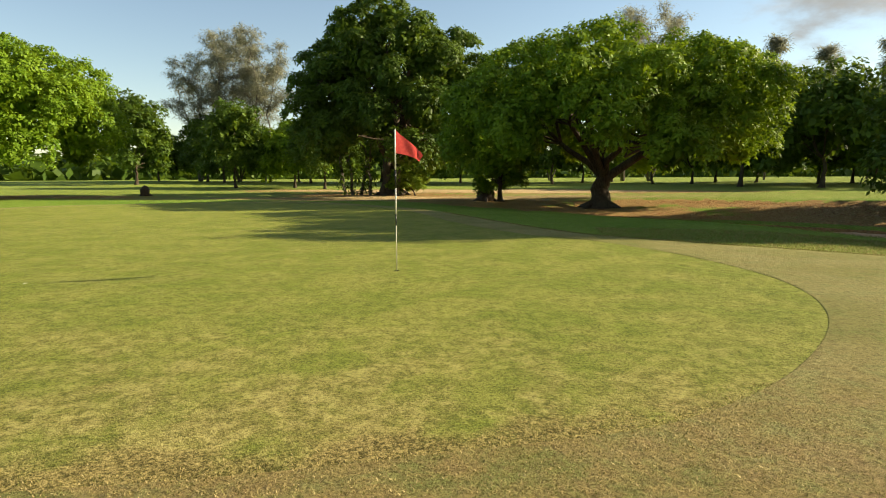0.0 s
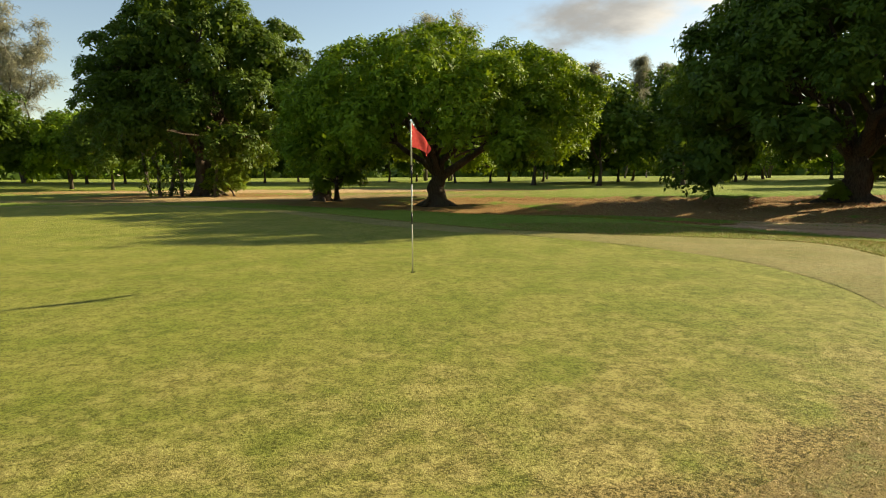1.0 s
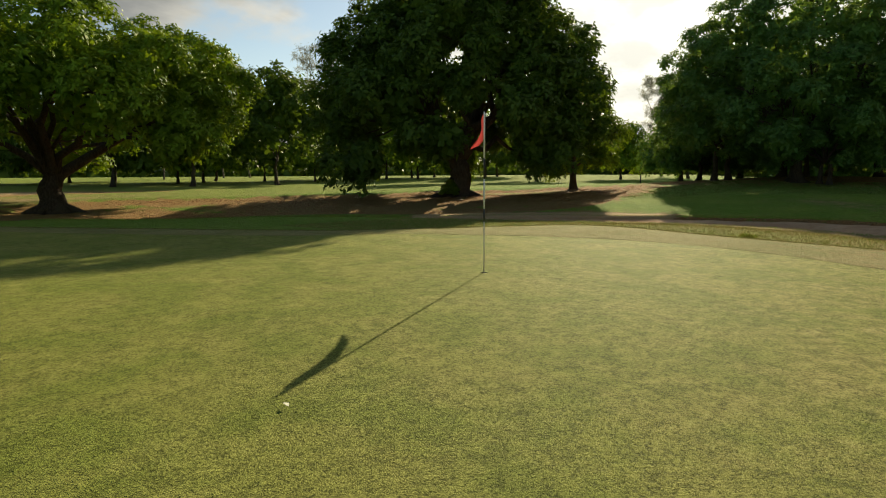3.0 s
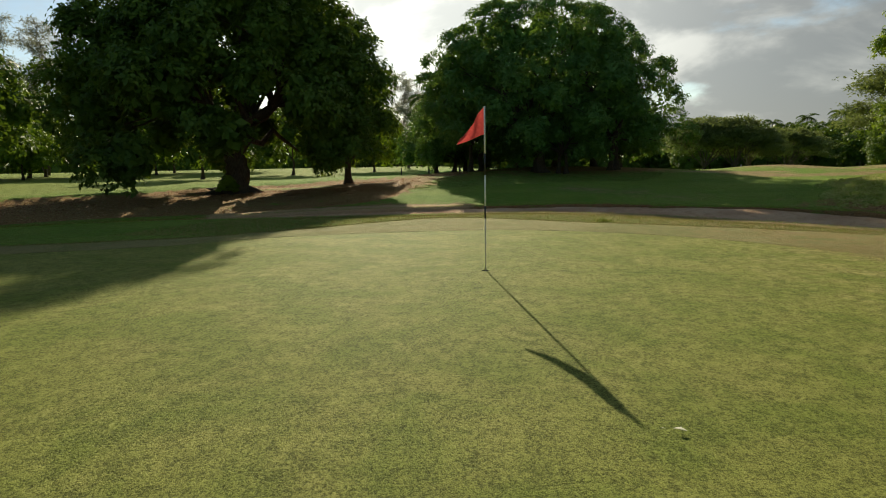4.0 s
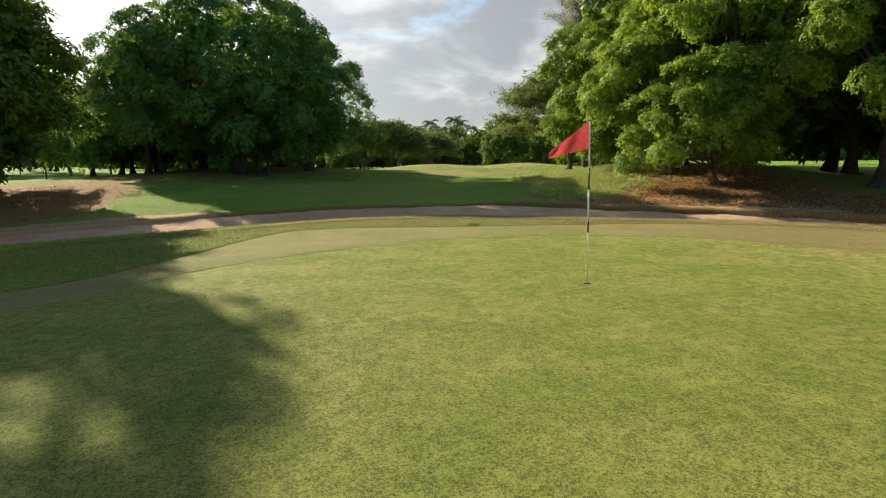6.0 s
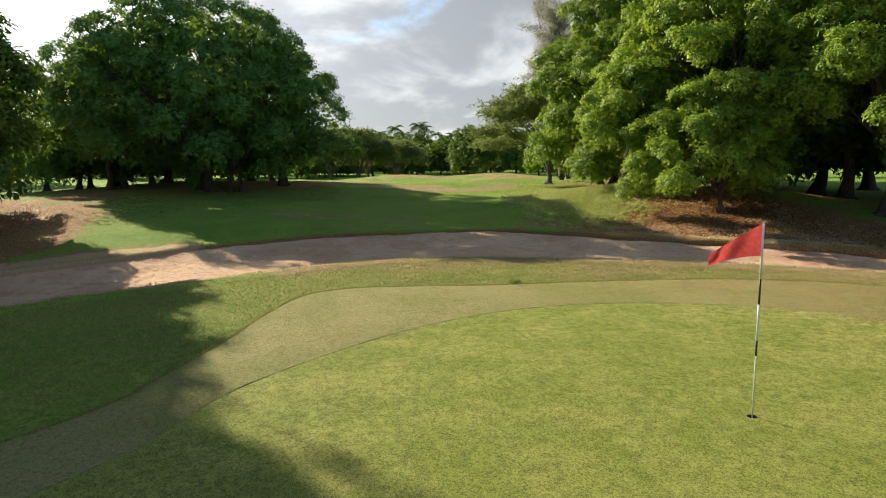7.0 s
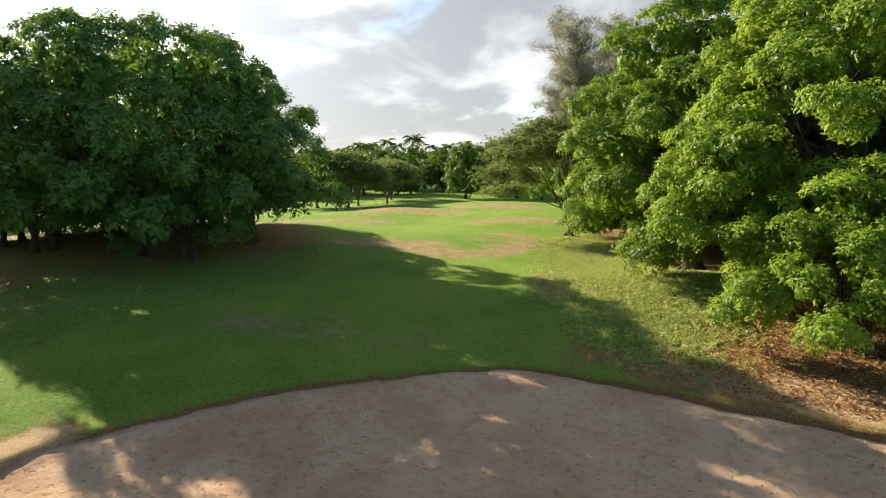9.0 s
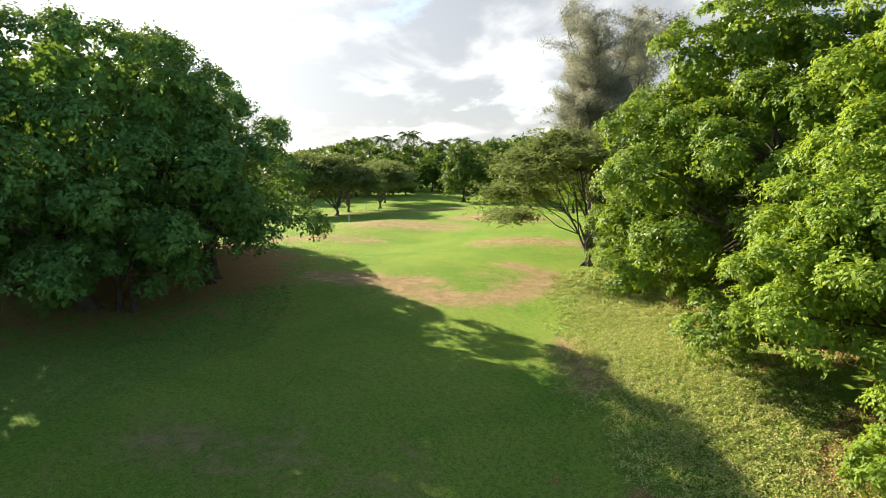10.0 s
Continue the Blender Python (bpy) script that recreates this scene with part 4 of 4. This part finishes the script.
# ---- the flag ----
def build_flag():
    hx, hy = HOLE
    z = float(turf_height(np.array([hx]), np.array([hy]))[0]) + 0.02
    white, black = mat_plain("white_paint", (0.78, 0.76, 0.70), 0.35), mat_plain("black_paint", (0.02, 0.02, 0.02), 0.4)
    yellow = mat_plain("aged_paint", (0.62, 0.58, 0.42), 0.4)
    ob = base("flagstick", pose(hx, hy, z), "white and black banded flagstick with a red flag in the hole", "golf flag")
    for lo, hi, r, mat, name in ((-0.10, 0.67, 0.0075, yellow, "lower_rod"), (0.67, 0.835, 0.0105, black, "black_band"), (0.835, 1.22, 0.0105, white, "white_band"),
                                 (1.22, 1.49, 0.0105, black, "black_band"), (1.49, 2.07, 0.0105, white, "white_band")):
        v, q = tube([[(0, 0, lo, r * 0.2), (0, 0, lo, r), (0, 0, hi, r), (0, 0, hi + 0.001, r * 0.2)]], 12)
        part(name, mesh_np(name, v, q, mat), ob)
    nu, nv = 26, 16
    u, v = np.meshgrid(np.linspace(0, 1, nu), np.linspace(0, 1, nv), indexing="ij")
    # the cloth hangs slack: its free end drops and gathers
    along_x, height = 0.50 * u, (0.34 - 0.25 * u**0.9) * v
    drop = 0.36 * u**1.05
    side = -0.07 * np.sin(2.6 * u + 0.6 * v) * u + 0.03 * np.sin(7 * u + 2.2 * v) * u + 0.02 * np.sin(11 * u - 3 * v) * u
    ca, sa = math.cos(radians(52)), math.sin(radians(52))
    x, y = along_x * ca - side * sa + 0.009 * ca, along_x * sa + side * ca + 0.009 * sa
    pts = np.stack([x, y, 2.065 - drop - height], -1).reshape(-1, 3)
    m, n = material("red_cloth")
    f = n.noise(n.add("ShaderNodeTexCoord").outputs["Object"], 30.0, 4.0)
    c = n.mix(n.ramp(f, 0.3, 0.7), (0.62, 0.095, 0.085), (0.52, 0.065, 0.065))
    d = n.add("ShaderNodeBsdfDiffuse", ("Color", c))
    t = n.add("ShaderNodeBsdfTranslucent", ("Color", c))
    s = n.add("ShaderNodeMixShader", (1, d.outputs[0]), (2, t.outputs[0]), Fac=0.4)
    n.add("ShaderNodeOutputMaterial", ("Surface", s.outputs[0]))
    part("flag", mesh_np("flag", pts, grid_quads(nu, nv), m), ob, "slack red cloth flag")
    # the cup
    v, q = tube([[(hx, hy, z - 0.005, 0.0545), (hx, hy, z - 0.03, 0.0545), (hx, hy, z - 0.17, 0.054), (hx, hy, z - 0.171, 0.002)]], 28)
    tagged(new("hole_cup", mesh_np("hole_cup", v, q, mat_plain("cup", (0.05, 0.045, 0.035), 0.7))), "dark round hole cup sunk in the green", "golf hole")


build_flag()


# ---- undergrowth and small growth ----
def scatter(seed, count, x0, x1, y0, y1, keep):
    """Random places of the plan for which keep(x, y) holds."""
    rnd = np.random.RandomState(seed)
    x, y = rnd.uniform(x0, x1, count), rnd.uniform(y0, y1, count)
    ok = keep(x, y, rnd)
    return rnd, x[ok], y[ok]


def blades(rnd, x, y, z, height, width, lean=0.6):
    """Single grass blades, bent over."""
    n = len(x)
    a = rnd.uniform(0, 6.28, n)
    h = height * rnd.uniform(0.5, 1.3, n)
    foot = np.stack([x, y, z - 0.01], -1)
    b = a + rnd.uniform(-1, 1, n)
    over = np.stack([np.cos(b), np.sin(b), 0 * b], -1) * (h * lean * rnd.uniform(0.2, 1.3, n))[:, None]
    w = np.stack([np.cos(a), np.sin(a), 0 * a], -1) * width * 0.5
    up = np.array([0, 0, 1.0])
    v = np.stack([foot - w, foot + w, foot + over * 0.45 + up * h[:, None] * 0.62 + w * 0.7, foot + over + up * h[:, None] * 0.9], 1)
    return v.reshape(-1, 3)


def stuff(name, verts, mat, label, category):
    me = mesh_np(name, verts, np.arange(len(verts)).reshape(-1, 4), mat, shade=False)
    return tagged(new(name, me), label, category, kind="stuff")


def mat_blade(name, a, b, c):
    m, n = material(name)
    g = n.add("ShaderNodeNewGeometry")
    r = g.outputs["Random Per Island"]
    col = n.mix(n.ramp(r, 0.0, 0.6), a, b)
    col = n.mix(n.ramp(n.math("ADD", r, n.noise(g.outputs["Position"], 1.2, 3.0)), 0.95, 1.15), col, c)
    d = n.add("ShaderNodeBsdfPrincipled", ("Base Color", col), **{"Roughness": 0.6, "Specular IOR Level": 0.2})
    t = n.add("ShaderNodeBsdfTranslucent", ("Color", col))
    s = n.add("ShaderNodeMixShader", (1, d.outputs[0]), (2, t.outputs[0]), Fac=0.3)
    n.add("ShaderNodeOutputMaterial", ("Surface", s.outputs[0]))
    return m


BLADE = mat_blade("grass_blades", (0.13, 0.24, 0.02), (0.24, 0.34, 0.035), (0.42, 0.36, 0.10))
RANK = mat_blade("weed_leaves", (0.24, 0.35, 0.05), (0.42, 0.49, 0.10), (0.60, 0.57, 0.23))
DRIED = mat_blade("dried_blades", (0.19, 0.19, 0.045), (0.38, 0.30, 0.12), (0.54, 0.43, 0.20))
OLIVE = mat_blade("olive_blades", (0.16, 0.205, 0.030), (0.26, 0.265, 0.055), (0.42, 0.33, 0.14))
ROUGH_BLADE = mat_blade("rough_blades", (0.15, 0.28, 0.045), (0.25, 0.37, 0.070), (0.36, 0.38, 0.11))
LITTER = mat_blade("dead_leaves", (0.17, 0.065, 0.028), (0.42, 0.19, 0.085), (0.58, 0.36, 0.18))

# the dry, coarser grass outside the green where it is seen closest
rnd_, x_, y_ = scatter(201, 190000, -2.5, 5.6, 0.2, 5.4, lambda x, y, r: signed(x, y, GREEN_EDGE) > -0.25 * r.uniform(0, 1, len(x)) ** 2)
stuff("collar_grass", blades(rnd_, x_, y_, turf_height(x_, y_) + 0.022, 0.020, 0.013, 1.1), DRIED, "short dry straw-coloured grass outside the green", "grass")


# rank weedy cover on the banks of the fairway
BANK = along(np.array([(44.0, -17.5), (36.5, -12.0), (30.0, -8.0), (26.0, -6.4), (21.0, -4.6)]), 200)


def rank_zone(seed, clumps, each):
    """Uneven clumps of weed: places and heights over the ground."""
    rnd = np.random.RandomState(seed)
    p = BANK[rnd.randint(0, 200, clumps)] + np.clip(rnd.standard_normal((clumps, 2)) * 1.5, -3.3, 3.3)
    size = rnd.uniform(0.07, 0.26, clumps)
    tall = rnd.uniform(0.02, 0.13, clumps)
    k = np.repeat(np.arange(clumps), each)
    d = rnd.standard_normal((len(k), 2)) * 0.75
    p = p[k] + d * size[k][:, None]
    lift = tall[k] * np.exp(-(d**2).sum(1) * 0.6) + rnd.uniform(-0.01, 0.03, len(k))
    ok = signed(p[:, 0], p[:, 1], BUNKER) > 0.45
    return rnd, p[ok, 0], p[ok, 1], lift[ok]


rnd_, x_, y_, lift_ = rank_zone(203, 6600, 13)
c_ = np.stack([x_, y_, turf_height(x_, y_) + lift_], -1)
v_, _q = leaves(rnd_, c_, np.tile([0, 0, 1.0], (len(c_), 1)) + 0.7 * rnd_.standard_normal((len(c_), 3)), 0.085, 0.032, 3, 0.1)
stuff("weed_cover", v_, RANK, "low weedy ground cover on the sunlit bank", "ground cover")


def litter_zone(x, y, r):
    soil = cover(x, y)[0]
    return ~inside(x, y, BUNKER) & (distance(x, y, BUNKER) > 0.6) & (r.uniform(0, 1, len(x)) < 0.9 * smooth(soil, 0.55, 1.1))


rnd_, x_, y_ = scatter(207, 110000, 3, 34, -16, 0, litter_zone)
c_ = np.stack([x_, y_, turf_height(x_, y_) + 0.03], -1)
v1_, _q = leaves(rnd_, c_, np.tile([0, 0, 1.0], (len(c_), 1)), 0.13, 0.055, 1, 0.1)
rnd_, x_, y_ = scatter(208, 46000, 8, 48, 19, 44, litter_zone)
c_ = np.stack([x_, y_, turf_height(x_, y_) + 0.03], -1)
v2_, _q = leaves(rnd_, c_, np.tile([0, 0, 1.0], (len(c_), 1)), 0.12, 0.055, 1, 0.1)
stuff("leaf_litter", np.concatenate([v1_, v2_]), LITTER, "fallen brown leaves on the bare soil", "leaf litter")

# grass fringe on the bunker's rim and on its near bank
k_ = along(np.concatenate([BUNKER, BUNKER[:1]]), 26000)
rnd_ = np.random.RandomState(211)
k_ = k_ + rnd_.standard_normal(k_.shape) * 0.16
out_ = signed(k_[:, 0], k_[:, 1], BUNKER) > -0.06
k_ = k_[out_]
stuff("rim_grass", blades(rnd_, k_[:, 0], k_[:, 1], turf_height(k_[:, 0], k_[:, 1]) + 0.02, 0.06, 0.014, 1.0), BLADE, "ragged grass along the rim of the bunker", "grass")
rnd_, x_, y_ = scatter(213, 110000, 3, 14, -4, 19, lambda x, y, r: (signed(x, y, COLLAR_EDGE) > 0.0) & ~inside(x, y, BUNKER))
stuff("bank_grass", blades(rnd_, x_, y_, turf_height(x_, y_) + 0.005, 0.05, 0.012, 0.9), OLIVE, "tufty green grass on the bank before the bunker", "grass")

k_ = along(np.concatenate([COLLAR_EDGE, COLLAR_EDGE[:1]]), 45000)
k_ = k_[k_[:, 0] > -2.5]
rnd_ = np.random.RandomState(215)
k_ = k_ + np.abs(rnd_.standard_normal((len(k_), 1))) * 0.05 * (k_ - np.array(HOLE)) / np.linalg.norm(k_ - np.array(HOLE), axis=1)[:, None]
stuff("collar_edge_grass", blades(rnd_, k_[:, 0], k_[:, 1], turf_height(k_[:, 0], k_[:, 1]) + 0.03, 0.032, 0.012, 1.0), OLIVE, "longer grass overhanging the cut edge of the collar", "grass")
# shaggy tufts of the rough before the grove
rnd_ = np.random.RandomState(217)
p_ = np.stack([rnd_.uniform(26, 50, 4500), rnd_.uniform(3, 20, 4500)], -1)
p_ = p_[inside(p_[:, 0], p_[:, 1], ROUGH) & (distance(p_[:, 0], p_[:, 1], BUNKER) > 1.0)]
k_ = np.repeat(np.arange(len(p_)), 16)
p_ = p_[k_] + rnd_.standard_normal((len(k_), 2)) * rnd_.uniform(0.03, 0.13, len(p_))[k_][:, None]
stuff("rough_grass", blades(rnd_, p_[:, 0], p_[:, 1], turf_height(p_[:, 0], p_[:, 1]), 0.07, 0.022, 1.2), ROUGH_BLADE, "shaggy dark green tufts of the rough", "grass")


# the far woods that close the view all round
def far_wood():
    rnd = np.random.RandomState(221)
    n = 30000
    a = rnd.uniform(0, 2 * math.pi, n)
    d = rnd.uniform(215, 300, n)
    x, y = 20 + d * np.cos(a), 0.9 * d * np.sin(a)
    top = 9 + 2.2 * np.sin(a * 23 + 1) + 1.6 * np.sin(a * 41) + 1.2 * np.sin(a * 67 + 2)
    z = top * rnd.uniform(0.0, 1.0, n) ** 0.9 + 0.6
    v, q = leaves(rnd, np.stack([x, y, z], -1), np.tile([0, 0, 1.0], (n, 1)) + rnd.standard_normal((n, 3)) * 0.5, 2.8, 1.8, 2, 0.3)
    # the closed undergrowth at its foot
    a = rnd.uniform(0, 2 * math.pi, 9000)
    d = rnd.uniform(205, 225, 9000)
    low = np.stack([20 + d * np.cos(a), 0.9 * d * np.sin(a), rnd.uniform(-1.0, 5.0, 9000)], -1)
    u, _ = leaves(rnd, low, rnd.standard_normal((9000, 3)), 3.2, 3.0, 2, 0.2)
    v = np.concatenate([v, u])
    stuff("far_wood", v, LEAF_DARK, "dense dark green woods in the distance", "woods")


far_wood()


# ---- small things ----
def lump(seed, rx, ry, rz, rough, rows=9, cols=14):
    """A knobbly closed lump."""
    rnd = np.random.RandomState(seed)
    u, v = np.meshgrid(np.linspace(0.02, math.pi - 0.02, rows), np.linspace(0, 2 * math.pi, cols, endpoint=False), indexing="ij")
    k = 1 + rough * (0.6 * np.sin(3 * v + 2 * u + rnd.uniform(0, 6)) + 0.5 * np.sin(5 * v - 3 * u + rnd.uniform(0, 6)) + 0.4 * rnd.standard_normal(u.shape))
    return np.stack([rx * k * np.sin(u) * np.cos(v), ry * k * np.sin(u) * np.sin(v), rz * k * np.cos(u)], -1).reshape(-1, 3), grid_quads(rows, cols, True)


def ground_z(x, y):
    return float(turf_height(np.array([x]), np.array([y]))[0])


for x, y, rx, rz, label in ((-2.0, 42.6, 0.62, 0.62, "old dark tree stump beside a leaning trunk"), (-32.5, 50.5, 0.42, 0.55, "squat dark tree stump on the grass")):
    v, q = lump(int(abs(x) * 10), rx, rx * 0.85, rz, 0.10)
    ob = base("tree_stump", pose(x, y, ground_z(x, y)), label, "tree stump")
    part("stump", mesh_np("stump", v + [0, 0, rz * 0.62], q, BARK), ob)
    rp, rq = tube([[(0, 0, 0.3, rx * 0.4), (rx * 1.5 * math.cos(a), rx * 1.5 * math.sin(a), -0.05, 0.05)] for a in (0.4, 1.9, 3.3, 4.9)], 7)
    part("roots", mesh_np("roots", rp, rq, BARK), ob)

# strands of climber under the fig
for k, (x, y) in enumerate(((-14.6, 53.4), (-14.0, 53.9), (-12.9, 53.0), (-10.4, 52.8), (-15.6, 54.6))):
    rnd_ = np.random.RandomState(300 + k)
    path = bend(rnd_, (0, 0, -0.1), (rnd_.uniform(-0.5, 0.5), 0.2, 4.6), 0.10, 0.05, 9, 0.06)
    v, q = tube([path, path + [0.12, 0.05, 0, -0.03]], 6)
    ob = base("hanging_vine", pose(x, y, ground_z(x, y)), "brown hanging vine with sparse leaves under the fig", "vine", "vines under the fig")
    part("stem", mesh_np("stem", v, q, BARK_GREY), ob)
    c = np.stack([np.interp(rnd_.uniform(0.1, 1, 60), np.linspace(0, 1, 9), path[:, i]) for i in range(3)], -1)
    c[:, 2] = np.sort(rnd_.uniform(0.2, 4.8, 60))
    c[:, 0] = np.interp(c[:, 2], path[:, 2], path[:, 0])
    c[:, 1] = np.interp(c[:, 2], path[:, 2], path[:, 1])
    c += rnd_.standard_normal(c.shape) * [0.28, 0.28, 0.1]
    v, q = leaves(rnd_, c, rnd_.standard_normal((60, 3)), 0.3, 0.14, 5, 0.5)
    part("leaves", mesh_np("leaves", v, q, LEAF_DARK, shade=False), ob)

# marker posts
POST = mat_plain("dark_wood", (0.06, 0.05, 0.04), 0.8)
PALE = mat_plain("white_post", (0.72, 0.72, 0.68), 0.6)
for x, y, h, mat, label in ((62.6, 31.5, 0.9, POST, "short dark wooden marker post"), (88.0, -11.2, 0.9, PALE, "short white marker post on the fairway edge"), (112.0, -20.5, 1.0, PALE, "short white marker post on the fairway edge")):
    v, q = tube([[(0, 0, -0.2, 0.07), (0, 0, h - 0.03, 0.07), (0, 0, h, 0.05), (0, 0, h + 0.001, 0.004)]], 8)
    ob = base("marker_post", pose(x, y, ground_z(x, y)), label, "marker post")
    part("post", mesh_np("post", v, q, mat), ob)

# a pale fallen leaf on the green and a loose tuft on the collar
rnd_ = np.random.RandomState(401)
v, q = leaves(rnd_, np.array([[0, 0, 0.012]]), np.array([[0, 0, 1.0]]), 0.075, 0.03, 2, 0.0)
ob = tagged(new("fallen_leaf", mesh_np("fallen_leaf", v, q, mat_plain("pale_leaf", (0.75, 0.74, 0.55), 0.7))), "small pale fallen leaf lying on the green", "leaf")
ob.matrix_basis = pose(-5.25, 8.0, ground_z(-5.25, 8.0) + 0.02)
n_ = 160
v = blades(rnd_, rnd_.normal(0, 0.06, n_), rnd_.normal(0, 0.1, n_), np.zeros(n_), 0.09, 0.012, 0.8)
ob = tagged(new("grass_tuft", mesh_np("grass_tuft", v, np.arange(len(v)).reshape(-1, 4), BLADE, shade=False)), "dark tuft of longer grass on the collar edge", "grass tuft", kind="stuff")
ob.matrix_basis = pose(7.16, 8.24, ground_z(7.16, 8.24) + 0.03)


def sand_clods():
    """Small kicked-up lumps of sand all over the bunker."""
    rnd = np.random.RandomState(411)
    n = 2600
    a, b = along(BUNKER_NEAR, 400), along(BUNKER_FAR, 400)
    i, u = rnd.randint(60, 400, n), rnd.uniform(0.06, 0.94, n)
    p = a[i] + (b - a)[i] * u[:, None] + rnd.standard_normal((n, 2)) * 0.1
    z = sand_height(p[:, 0], p[:, 1], u)
    size = rnd.uniform(0.008, 0.026, n) * (1 + (rnd.uniform(0, 1, n) > 0.9))
    ang = rnd.uniform(0, 6.28, n)
    vs, qs = [], []
    for k in range(4):
        w = ang + k * math.pi / 2
        vs.append(np.stack([p[:, 0] + size * 1.3 * np.cos(w), p[:, 1] + size * np.sin(w), z - 0.012], -1))
    for k in range(4):
        w = ang + k * math.pi / 2 + 0.3
        vs.append(np.stack([p[:, 0] + size * 0.5 * np.cos(w), p[:, 1] + size * 0.5 * np.sin(w), z + size * 0.75], -1))
    v = np.stack(vs, 1).reshape(-1, 3)
    o = np.arange(n)[:, None] * 8
    for k in range(4):
        qs.append(o + [k, (k + 1) % 4, 4 + (k + 1) % 4, 4 + k])
    qs.append(o + [4, 5, 6, 7])
    me = mesh_np("sand_clods", v, np.concatenate(qs), SAND, shade=False)
    tagged(new("sand_clods", me), "small lumps of scuffed sand in the bunker", "sand", kind="stuff")


sand_clods()
